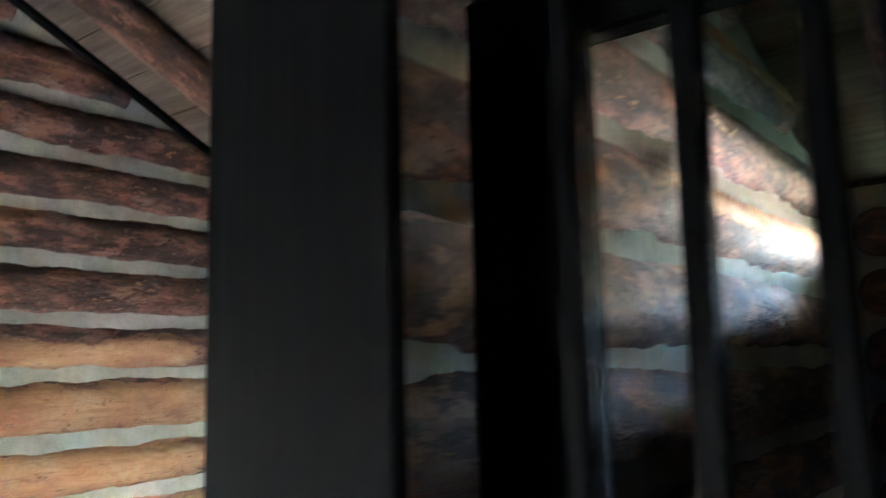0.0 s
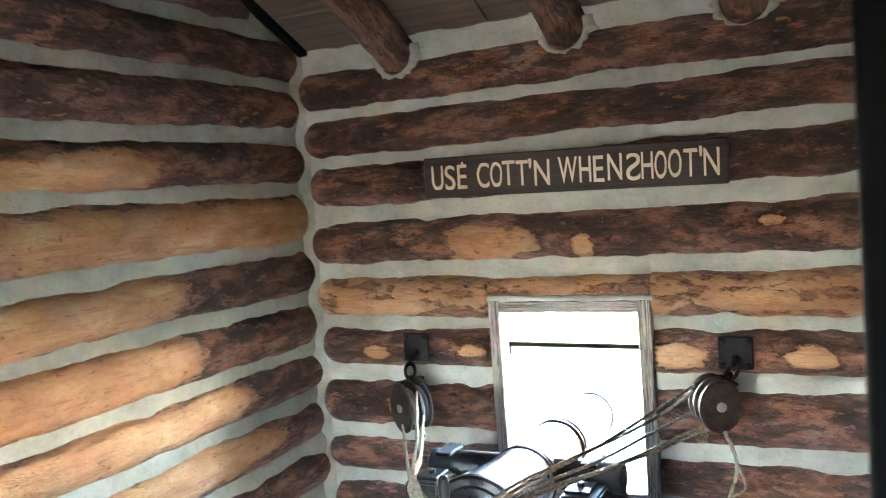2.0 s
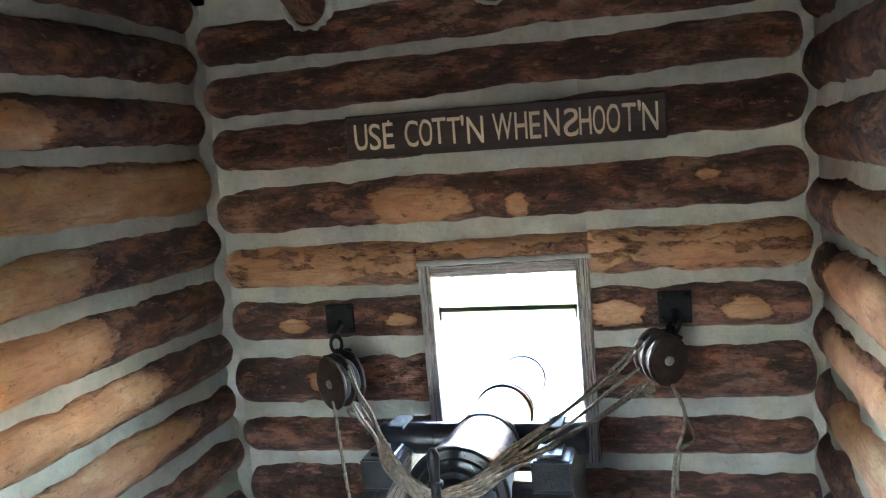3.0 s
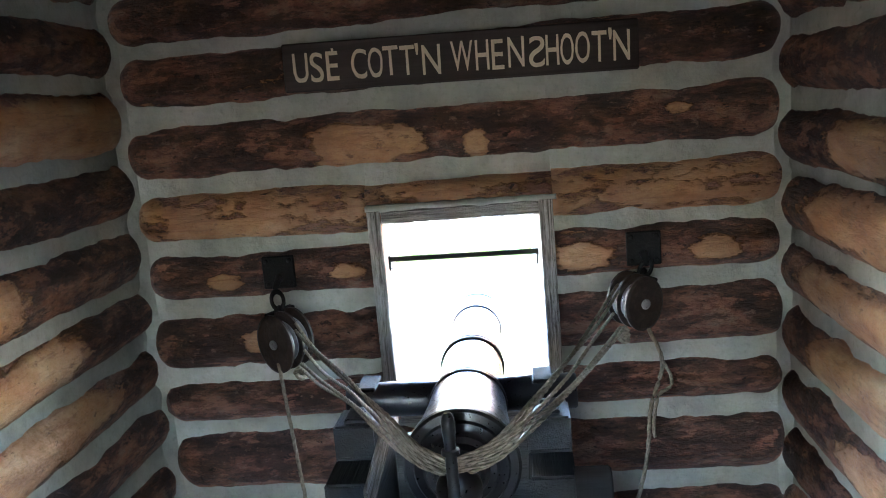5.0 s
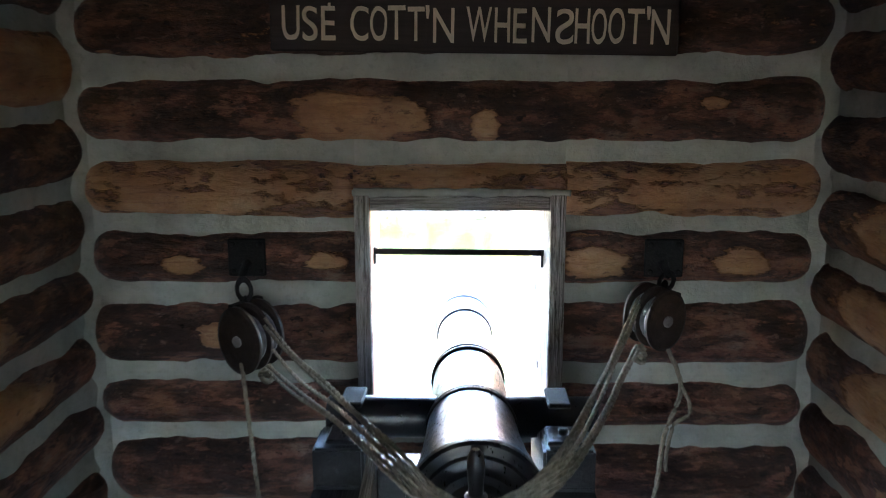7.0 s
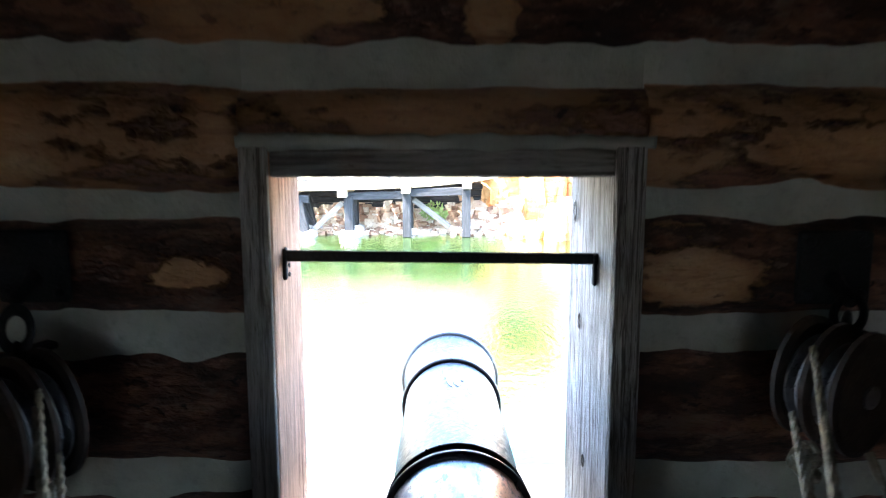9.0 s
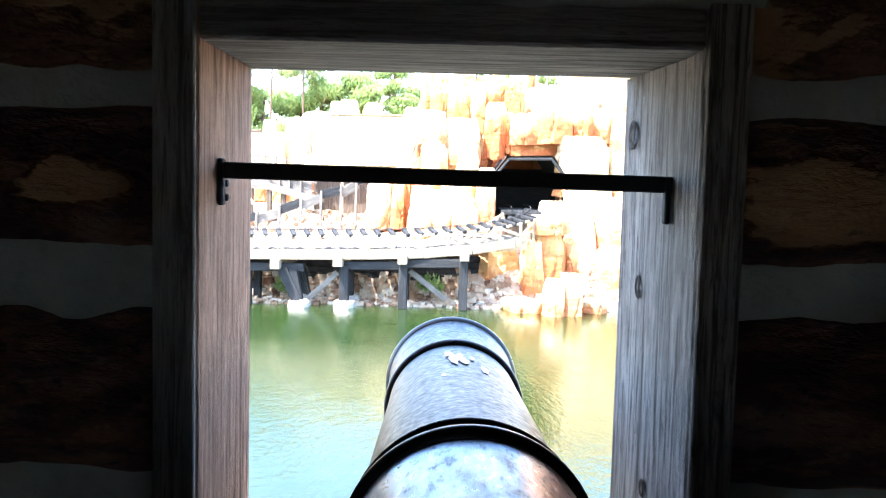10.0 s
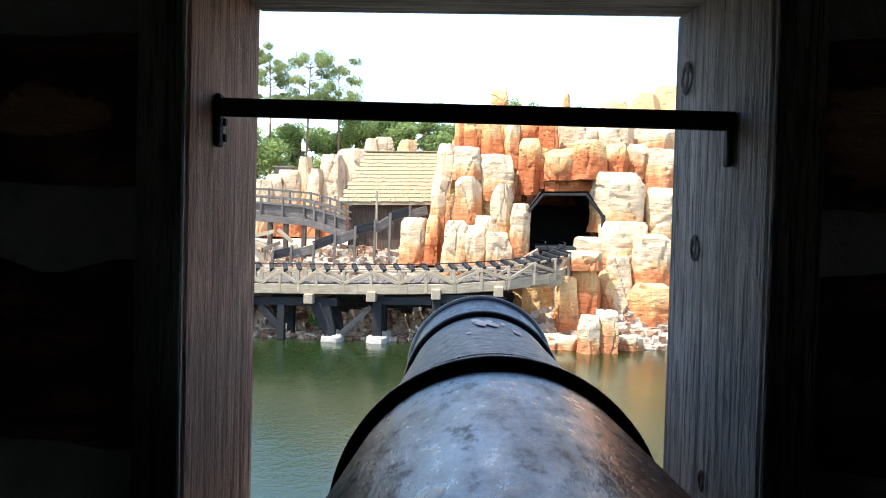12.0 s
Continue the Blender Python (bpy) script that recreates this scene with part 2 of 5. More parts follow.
LOG = make_log_material()
CHINK = make_plaster("chinking_mortar", (0.31, 0.305, 0.255), (0.47, 0.46, 0.395))
WEATHERED = make_weathered("weathered_timber", (0.17, 0.135, 0.11), (0.68, 0.62, 0.55))
# left jamb's copy of the weathered timber with warm bounced light in its colour
WARM_LIT = make_weathered("warm_lit_timber", (0.17, 0.075, 0.045), (0.8, 0.47, 0.32))
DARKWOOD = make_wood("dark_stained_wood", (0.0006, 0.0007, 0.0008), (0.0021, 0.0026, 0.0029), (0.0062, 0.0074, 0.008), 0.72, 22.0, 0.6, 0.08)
CARRIAGE = make_wood("black_painted_wood", (0.0020, 0.0023, 0.0032), (0.0048, 0.0056, 0.0076), (0.0100, 0.0112, 0.0148), 0.3, 20.0, 1.0, 0.6)
CEILWOOD = make_wood("ceiling_boards", (0.07, 0.05, 0.036), (0.15, 0.115, 0.085), (0.23, 0.18, 0.14), 0.85, 14.0, 0.3)
FLOORWOOD = make_wood("floor_boards", (0.06, 0.046, 0.034), (0.125, 0.1, 0.075), (0.2, 0.165, 0.13), 0.75)
TRESTLE = make_wood("sun_bleached_timber", (0.2, 0.15, 0.095), (0.4, 0.32, 0.21), (0.55, 0.46, 0.32), 0.9, 10.0, 0.4)
GREYWOOD = make_wood("grey_walkway_timber", (0.06, 0.05, 0.042), (0.16, 0.138, 0.115), (0.29, 0.255, 0.215), 0.9, 10.0, 0.4)
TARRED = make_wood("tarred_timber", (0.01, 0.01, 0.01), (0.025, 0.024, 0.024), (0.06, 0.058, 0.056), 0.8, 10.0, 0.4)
SHEDWOOD = make_wood("shed_boards", (0.04, 0.03, 0.022), (0.1, 0.075, 0.055), (0.17, 0.13, 0.1), 0.9, 10.0, 0.4)
SHINGLE = make_wood("wood_shingle", (0.2, 0.15, 0.08), (0.34, 0.27, 0.15), (0.44, 0.37, 0.22), 0.9, 8.0, 0.4)
BLOCKWOOD = make_wood("block_wood", (0.012, 0.008, 0.006), (0.03, 0.019, 0.014), (0.06, 0.038, 0.028), 0.5, 16.0, 0.4)
SIGNWOOD = make_wood("sign_board", (0.018, 0.012, 0.01), (0.042, 0.028, 0.022), (0.07, 0.048, 0.038), 0.6, 24.0, 0.4)
CANNON = make_gun()
RINGIRON = make_iron("black_iron_ring", (0.007, 0.008, 0.011), (0.016, 0.016, 0.019), 0.36, 0.0, 10.0, 0.0)
IRON = make_iron("black_iron", (0.004, 0.004, 0.004), (0.009, 0.008, 0.007), 0.85, 0.0, 20.0, 0.3)
STEEL = make_iron("worn_steel", (0.3, 0.31, 0.33), (0.18, 0.18, 0.19), 0.35, 0.9, 20.0, 0.2)
ROPE = make_rope("hemp_rope")
PAINT = make_plaster("cream_paint", (0.58, 0.47, 0.33), (0.72, 0.6, 0.44))
OLDPAINT = make_iron("rubbed_metal", (0.72, 0.55, 0.48), (0.42, 0.32, 0.29), 0.5, 0.85, 60.0, 0.3)
CHASE = make_iron("black_gun_paint", (0.014, 0.019, 0.03), (0.04, 0.046, 0.056), 0.4, 0.2, 12.0, 0.3)
REDROCK = make_rock("red_rock", (0.48, 0.15, 0.055), (0.6, 0.3, 0.115), (0.66, 0.42, 0.19), 0.62)
PALEROCK = make_rock("pale_rock", (0.52, 0.2, 0.08), (0.6, 0.37, 0.17), (0.62, 0.46, 0.285), 0.42)
FOOTING = make_rock("pale_stone", (0.3, 0.23, 0.17), (0.4, 0.33, 0.26), (0.46, 0.41, 0.35), 0.3)
PINELEAF = make_leaf("pine_needles", (0.14, 0.2, 0.065), (0.3, 0.35, 0.14))
LEAF = make_leaf("broad_leaves", (0.13, 0.21, 0.06), (0.3, 0.37, 0.13))
PINEBARK = make_wood("pine_bark", (0.1, 0.075, 0.055), (0.2, 0.155, 0.12), (0.3, 0.25, 0.2), 0.95, 6.0, 0.4)
RUBBLE = make_rubble()
WATER = make_water()
EARTH = make_ground()

# ---- building helpers ----
PLACE = {}


def attach(ob, parent, world):
    """Put ob at the world pose, under parent where there is one."""
    PLACE[ob] = world
    if parent is not None:
        ob.parent = parent
        world = PLACE[parent].inverted() @ world
    ob.matrix_basis = world
    return ob


def empty(name, at, label, category, group="", kind=""):
    ob = new(name)
    ob.empty_display_size = 0.1
    attach(ob, None, Matrix.Translation(at))
    return tagged(ob, label, category, group, kind)


def add(name, mesh, material, parent=None, world=None, label="", smooth=False):
    if material is not None and not mesh.materials:
        mesh.materials.append(material)
    if smooth:
        mesh.polygons.foreach_set("use_smooth", [True] * len(mesh.polygons))
    ob = new(name, mesh)
    attach(ob, parent, world or Matrix())
    return tagged(ob, label)


def pydata(name, verts, faces):
    me = bpy.data.meshes.new(name)
    me.from_pydata(verts, [], faces)
    me.update()
    return me


BOXES = {}


def box_mesh(l, w, h, bevel=0.006):
    """A box with chamfered edges, its length along x."""
    key = (round(l, 3), round(w, 3), round(h, 3), bevel)
    if key not in BOXES:
        bm = bmesh.new()
        bmesh.ops.create_cube(bm, size=1.0)
        bmesh.ops.scale(bm, vec=(l, w, h), verts=bm.verts)
        b = min(bevel, 0.3 * min(l, w, h))
        if b > 0:
            bmesh.ops.bevel(bm, geom=bm.edges[:], offset=b, segments=1, affect='EDGES')
        me = bpy.data.meshes.new("box")
        bm.to_mesh(me)
        bm.free()
        BOXES[key] = me
    return BOXES[key]


def frame_of(p, q, up=(0, 0, 1)):
    """A pose at the middle of p and q whose x axis runs from p to q."""
    p, q = Vector(p), Vector(q)
    x = (q - p).normalized()
    u = Vector(up)
    if abs(x.dot(u)) > 0.98:
        u = Vector((0, 1, 0))
    y = u.cross(x).normalized()
    z = x.cross(y)
    m = Matrix((x, y, z)).transposed().to_4x4()
    m.translation = (p + q) / 2
    return m, (q - p).length


def timber(name, p, q, w, h, material, parent=None, label="", bevel=0.006, up=(0, 0, 1)):
    """A sawn timber from p to q: w across, h high."""
    m, l = frame_of(p, q, up)
    me = box_mesh(l, w, h, bevel)
    if me.materials and me.materials[0] != material:
        me = me.copy()
        me.materials.clear()
    return add(name, me, material, parent, m, label)


def lathe(profile, segments=48, closed=True):
    """Verts and faces of a body turned about x; profile rows are (x, radius)."""
    vs, fs = [], []
    for x, r in profile:
        for k in range(segments):
            a = 2 * math.pi * k / segments
            vs.append((x, r * math.cos(a), r * math.sin(a)))
    for i in range(len(profile) - 1):
        for k in range(segments):
            j = (k + 1) % segments
            fs.append((i * segments + k, i * segments + j, (i + 1) * segments + j, (i + 1) * segments + k))
    if closed:
        fs.append(tuple(range(segments)))
        fs.append(tuple(reversed(range((len(profile) - 1) * segments, len(profile) * segments))))
    return vs, fs


def turned(name, p, q, profile, material, parent=None, label="", segments=48, smooth=True):
    """A turned body on the axis from p towards q; profile x in metres from p."""
    m, l = frame_of(p, q)
    m = m @ Matrix.Translation((-l / 2, 0, 0))
    vs, fs = lathe(profile, segments)
    me = pydata(name, vs, fs)
    ob = add(name, me, material, parent, m, label)
    bm = bmesh.new()
    bm.from_mesh(me)
    bmesh.ops.recalc_face_normals(bm, faces=bm.faces)
    for f in bm.faces:
        f.smooth = smooth
    for e in bm.edges:
        if len(e.link_faces) == 2 and e.calc_face_angle() > 0.6:
            e.smooth = False
    bm.to_mesh(me)
    bm.free()
    return ob


def rope(name, points, radius, parent=None, label="", strands=3, twist=26.0, per=70):
    """A laid rope: strands wound about a smooth line through the points."""
    pts = [Vector(p) for p in points]
    line = []
    for i in range(len(pts) - 1):
        a, b, c, d = pts[max(i - 1, 0)], pts[i], pts[i + 1], pts[min(i + 2, len(pts) - 1)]
        n = max(3, int((c - b).length * per))
        for k in range(n):
            t = k / n
            line.append(0.5 * ((2 * b) + (c - a) * t + (2 * a - 5 * b + 4 * c - d) * t * t + (3 * b - a - 3 * c + d) * t ** 3))
    line.append(pts[-1])
    vs, fs = [], []
    run = 0.0
    seg = 6
    for s in range(strands):
        base = len(vs)
        run = 0.0
        for i, p in enumerate(line):
            tan = (line[min(i + 1, len(line) - 1)] - line[max(i - 1, 0)]).normalized()
            u = tan.orthogonal() if abs(tan.z) > 0.95 else tan.cross(Vector((0, 0, 1))).normalized()
            u.normalize()
            v = tan.cross(u)
            if i:
                run += (p - line[i - 1]).length
            a = run * twist / radius * 0.012 + 2 * math.pi * s / strands
            c = p + (u * math.cos(a) + v * math.sin(a)) * radius * 0.5
            for k in range(seg):
                b = 2 * math.pi * k / seg
                vs.append(c + (u * math.cos(b) + v * math.sin(b)) * radius * 0.56)
        for i in range(len(line) - 1):
            for k in range(seg):
                j = (k + 1) % seg
                fs.append((base + i * seg + k, base + i * seg + j, base + (i + 1) * seg + j, base + (i + 1) * seg + k))
    me = pydata(name, vs, fs)
    return add(name, me, ROPE, parent, None, label, smooth=True)

# ---- the blockhouse: plan ----
FRONT, LEFT, RIGHT, SIDE = 3.36, -3.36, -0.985, -0.725     # crowns of the logs
CHINK_IN = 0.048                                            # the mortar lies this far behind the crowns
EAST, BACK = 1.7, -1.75
RISE = 0.475


def roof_z(y):
    """Underside of the ceiling boards: it climbs from the front wall to a ridge."""
    return 2.40 + RISE * (3.42 - y) if y > 0.9 else 2.40 + RISE * (3.42 - 0.9) - RISE * (0.9 - y)


def log_mesh(length, ry, rz, seed, tone=0.0, patches=(), round_ends=(True, True), slant=0.0):
    """A whole log along x from 0 to length. patches: (x0, x1, low, high) of peeled wood in metres along and in units of rz up the face (+y side)."""
    seg = 28
    n = max(12, int(length / 0.022))
    xs = [length * i / n for i in range(n + 1)]
    vs, peel, fs = [], [], []
    for x in xs:
        e = 1.0
        for on, d in ((round_ends[0], x), (round_ends[1], length - x)):
            if on and d < 0.1:
                e = min(e, math.sqrt(max(0.0, 1 - ((0.1 - d) / 0.1) ** 2)) * 0.86 + 0.14)
        sag = 0.012 * noise.noise((x * 0.9, seed * 7.3, 0.0))
        thick = 1 + 0.09 * noise.noise((x * 1.1, seed * 3.1, 5.0))
        for k in range(seg):
            a = 2 * math.pi * k / seg
            ca, sa = math.cos(a), math.sin(a)
            d = 0.055 * noise.noise((x * 3.0, ca * 1.3 + seed, sa * 1.3)) + 0.045 * noise.noise((x * 11, ca * 3 + seed, sa * 3)) + 0.03 * noise.noise((x * 31, ca * 8 + seed, sa * 8))
            r = thick * e * (1 + d)
            vs.append((x, ry * r * ca, rz * r * sa + sag))
            pv = 0.0
            for x0, x1, lo, hi in patches:
                half = (x1 - x0) / 2
                soft = min(half, 0.22)
                px = max(0.0, abs(x - (x0 + x1) / 2) - (half - soft)) / soft
                pz = abs(sa - (lo + hi) / 2) / ((hi - lo) / 2)
                pv = max(pv, min(1.0, max(0.0, 0.5 + 0.8 * (1 - math.hypot(px, pz)))) if ca > -0.2 else 0.0)
            peel.append(max(pv, tone))
    for i in range(n):
        for k in range(seg):
            j = (k + 1) % seg
            fs.append((i * seg + k, (i + 1) * seg + k, (i + 1) * seg + j, i * seg + j))
    fs.append(tuple(range(seg)))
    fs.append(tuple(reversed(range(n * seg, (n + 1) * seg))))
    me = pydata("log", vs, fs)
    at = me.attributes.new("peel", 'FLOAT', 'POINT')
    at.data.foreach_set("value", peel)
    me.polygons.foreach_set("use_smooth", [True] * len(me.polygons))
    return me


def wall_log(wall, along, start, end, face, z0, z1, seed, tone=0.0, patches=(), ends=(True, True)):
    """A log of a wall. along: the world way of the log; face: (the way it faces, the crown's place along it)."""
    out, crown = face
    ry = 0.102
    rz = (z1 - z0) / 2 / math.sqrt(1 - ((ry - CHINK_IN) / ry) ** 2) * 1.02
    a, o = Vector(along), Vector(out)
    m = Matrix((a, o, a.cross(o))).transposed().to_4x4()
    low_up = 1.0 if m.col[2].z > 0 else -1.0
    pat = [(x0, x1, lo, hi) if low_up > 0 else (x0, x1, -hi, -lo) for x0, x1, lo, hi in patches]
    m.translation = Vector((0, 0, (z0 + z1) / 2)) + a * start + o * (crown - ry)
    return add("log", log_mesh(end - start, ry, rz, seed, tone, pat, ends), LOG, wall, m)


def sheet(name, corners, step, lump, material, parent, thickness=0.0):
    """A lumpy mortar face: corners are origin, along, up."""
    o, u, v = (Vector(c) for c in corners)
    nrm = u.cross(v).normalized()
    nu, nv = max(2, int(u.length / step)), max(2, int(v.length / step))
    vs = []
    for j in range(nv + 1):
        for i in range(nu + 1):
            p = o + u * (i / nu) + v * (j / nv)
            vs.append(p + nrm * (lump * noise.noise(p * 5.0) + 0.5 * lump * noise.noise(p * 15.0)))
    fs = [(j * (nu + 1) + i, j * (nu + 1) + i + 1, (j + 1) * (nu + 1) + i + 1, (j + 1) * (nu + 1) + i) for j in range(nv) for i in range(nu)]
    return add(name, pydata(name, vs, fs), material, parent, None, smooth=True)


def slab(name, lo, hi, material, parent):
    lo, hi = Vector(lo), Vector(hi)
    d = hi - lo
    return add(name, box_mesh(d.x, d.y, d.z, 0.0).copy(), material, parent, Matrix.Translation((lo + hi) / 2))


# port in the front wall
PX0, PX1, PZ0, PZ1 = -2.423, -1.834, 0.43, 1.168
FW = 0.052                                                  # width of the frame boards seen from inside

# ---- front wall ----
wall_front = empty("wall_north", (-2.2, 3.5, 0), "dark brown log wall with pale mortar chinking", "wall", kind="structure")
FB = FRONT + CHINK_IN
for nm, lo, hi in (("wall_core", (-3.75, FB + 0.02, -0.05), (PX0 - FW, 3.6, 2.62)), ("wall_core", (PX1 + FW, FB + 0.02, -0.05), (-0.5, 3.6, 2.62)),
                   ("wall_core", (PX0 - FW, FB + 0.02, PZ1 + FW), (PX1 + FW, 3.6, 2.62)), ("wall_core", (PX0 - FW, FB + 0.02, -0.05), (PX1 + FW, 3.6, PZ0 - FW))):
    slab(nm, lo, hi, CHINK, wall_front)
# mortar faces round the port
NW, NE = LEFT - CHINK_IN - 0.03, RIGHT + CHINK_IN + 0.03
sheet("chinking", ((NW, FB, 0), (PX0 - FW - NW, 0, 0), (0, 0, 2.5)), 0.025, 0.02, CHINK, wall_front)
sheet("chinking", ((PX1 + FW, FB, 0), (NE - PX1 - FW, 0, 0), (0, 0, 2.5)), 0.025, 0.02, CHINK, wall_front)
sheet("chinking", ((PX0 - FW, FB, PZ1 + FW), (PX1 - PX0 + 2 * FW, 0, 0), (0, 0, 2.5 - PZ1 - FW)), 0.025, 0.02, CHINK, wall_front)
sheet("chinking", ((PX0 - FW, FB, 0), (PX1 - PX0 + 2 * FW, 0, 0), (0, 0, PZ0 - FW)), 0.025, 0.02, CHINK, wall_front)

FACE_F = (Vector((0, -1, 0)), -FRONT)
FL, FR = -3.415, -0.93
FRONT_LOGS = [  # low, high, tone, peeled patches (world x from, to, low, high)
    (2.135, 2.30, 0.26, []),
    (1.915, 2.075, 0.22, []),
    (1.675, 1.85, 0.24, []),
    (1.40, 1.59, 0.0, [(-2.66, -2.27, -1.0, 0.5), (-2.42, -2.24, -0.7, 0.3), (-2.09, -2.0, -0.85, 0.1), (-1.37, -1.27, 0.0, 0.35)]),
    (1.15, 1.325, 0.56, [(-3.3, -2.75, -0.9, 0.0), (-1.6, -1.2, -0.7, 0.2)]),
    (0.92, 1.092, 0.22, [(-3.13, -2.99, -0.6, 0.15), (-2.66, -2.5, -0.4, 0.3), (-1.8, -1.57, -0.6, 0.4), (-1.31, -1.1, -0.5, 0.25)]),
    (0.64, 0.84, 0.2, [(-3.01, -2.89, -0.35, 0.35)]),
    (0.415, 0.565, 0.05, []),
    (0.125, 0.34, 0.05, []),
    (-0.12, 0.035, 0.05, []),
]
for i, (z0, z1, tone, pats) in enumerate(FRONT_LOGS):
    stretches = [(FL + 0.012 * (i % 3), FR - 0.012 * (i % 2), (True, True))]
    if z1 > PZ0 - FW and z0 < PZ1 + FW - 0.04:
        stretches = [(FL + 0.012 * (i % 3), PX0 - FW - 0.002, (True, False)), (PX1 + FW + 0.002, FR - 0.012 * (i % 2), (False, True))]
    if z0 < PZ1 < z1:
        wall_log(wall_front, (1, 0, 0), PX0 - FW - 0.002, PX1 + FW + 0.002, FACE_F, PZ1 + FW + 0.006, z1, 30.5, tone, (), (False, False))
    for a, b, ends in stretches:
        # the port's head cuts the log above it, so that log stays a little higher there
        wall_log(wall_front, (1, 0, 0), a, b, FACE_F, z0, z1, 10 + i + a, tone, [(p - a, q - a, lo, hi) for p, q, lo, hi in pats], ends)

# ---- left wall ----
wall_left = empty("wall_west", (-3.5, 1.5, 0), "log wall of peeled tan and brown logs with pale chinking", "wall", kind="structure")
LB = LEFT - CHINK_IN
slab("wall_core", (-3.62, BACK, -0.05), (LB - 0.02, 3.6, 2.62), CHINK, wall_left)
gable = pydata("wall_core", [(x, y, z) for x in (-3.62, LB - 0.02) for y, z in ((BACK, 2.62), (3.0, 2.62), (0.9, roof_z(0.9) + 0.02), (BACK, roof_z(BACK) + 0.02))],
               [(0, 1, 2, 3), (7, 6, 5, 4), (0, 4, 5, 1), (1, 5, 6, 2), (2, 6, 7, 3), (3, 7, 4, 0)])
add("wall_core", gable, CHINK, wall_left)
sheet("chinking", ((LB, 3.45, 0), (0, BACK - 3.45, 0), (0, 0, 3.62)), 0.03, 0.02, CHINK, wall_left)
FACE_L = (Vector((1, 0, 0)), LEFT)
LEFT_JOINTS = [-0.17, 0.06, 0.30, 0.535, 0.77, 1.0, 1.255, 1.50, 1.77, 2.01, 2.25, 2.48, 2.71, 2.95, 3.2, 3.45]
LEFT_PATCH = {  # by course: peeled stretches as (y from, y to, low, high)
    3: [(-1.6, 3.02, -0.5, 0.9)],
    4: [(-1.6, 2.85, -0.8, 0.9)],
    5: [(-1.6, 2.56, -0.9, 0.95)],
    6: [(-1.6, 2.52, -0.9, 0.95)],
    7: [(-1.6, 3.5, -0.95, 0.75)],
    8: [(-1.6, 2.3, -0.9, 0.2), (1.9, 2.45, -0.9, 0.5)],
}
LEFT_TONE = {7: 0.38, 8: 0.2, 9: 0.26, 10: 0.2, 11: 0.24, 12: 0.26}
for i in range(len(LEFT_JOINTS) - 1):
    z0, z1 = LEFT_JOINTS[i] + 0.033, LEFT_JOINTS[i + 1] - 0.033
    zc = (z0 + z1) / 2
    y1 = min(3.42 - 0.015 * (i % 2), 3.42 - (zc - 2.40) / RISE + 0.05)
    y0 = BACK + 0.02 if zc < 2.6 else max(BACK + 0.02, 0.9 - (roof_z(0.9) - zc) / RISE)
    if y1 - y0 < 0.3:
        continue
    wall_log(wall_left, (0, 1, 0), y0, y1, FACE_L, z0, z1, 40 + i * 1.7, LEFT_TONE.get(i, 0.0),
             [(p - y0, q - y0, lo, hi) for p, q, lo, hi in LEFT_PATCH.get(i, [])], (False, y1 > 3.2))

# mortar webs in the corners of the bay
def corner_web(parent, x, sx, top):
    o = Vector((x, FB - 0.05, 0)) if sx > 0 else Vector((x - 0.05, FB + 0.004, 0))
    u = Vector((0.05, 0.054, 0)) if sx > 0 else Vector((0.05, -0.054, 0))
    sheet("corner_mortar", (o, u, (0, 0, top)), 0.018, 0.022, CHINK, parent)


corner_web(wall_left, LB - 0.004, 1, 2.45)
corner_web(wall_front, RIGHT + CHINK_IN + 0.004, -1, 2.45)

# ---- partition wall: its logs show on both faces ----
POST_Y = 0.80
wall_right = empty("wall_east", (-0.86, 2.1, 0), "round-log partition wall with pale mortar chinking", "wall", kind="structure")
core = pydata("wall_core", [(x, y, z) for x in (RIGHT + CHINK_IN + 0.015, SIDE - CHINK_IN - 0.015) for y, z in ((POST_Y + 0.03, -0.05), (3.42, -0.05), (3.42, roof_z(3.42) + 0.02), (0.9, roof_z(0.9) + 0.02), (POST_Y + 0.03, roof_z(POST_Y) + 0.02))],
              [(0, 1, 2, 3, 4), (9, 8, 7, 6, 5), (0, 5, 6, 1), (1, 6, 7, 2), (2, 7, 8, 3), (3, 8, 9, 4), (4, 9, 5, 0)])
add("wall_core", core, CHINK, wall_right)
sheet("chinking", ((RIGHT + CHINK_IN, POST_Y + 0.02, 0), (0, 2.65, 0), (0, 0, 3.5)), 0.03, 0.02, CHINK, wall_right)
sheet("chinking", ((SIDE - CHINK_IN, 3.45, 0), (0, POST_Y - 3.43, 0), (0, 0, 3.5)), 0.03, 0.02, CHINK, wall_right)
FACE_R = (Vector((-1, 0, 0)), -RIGHT)
FACE_S = (Vector((1, 0, 0)), SIDE)
RIGHT_JOINTS = [-0.13, 0.1, 0.33, 0.565, 0.80, 1.03, 1.275, 1.51, 1.755, 2.0, 2.24, 2.48, 2.72, 2.96, 3.2, 3.44]
RIGHT_PATCH = {3: [(0.9, 3.05, -0.9, 0.9)], 4: [(0.9, 3.17, -0.7, 0.7)], 5: [(0.9, 3.1, -0.6, 0.8)], 6: [(0.9, 2.9, -0.8, 0.7)], 2: [(0.9, 2.8, -0.7, 0.7)]}
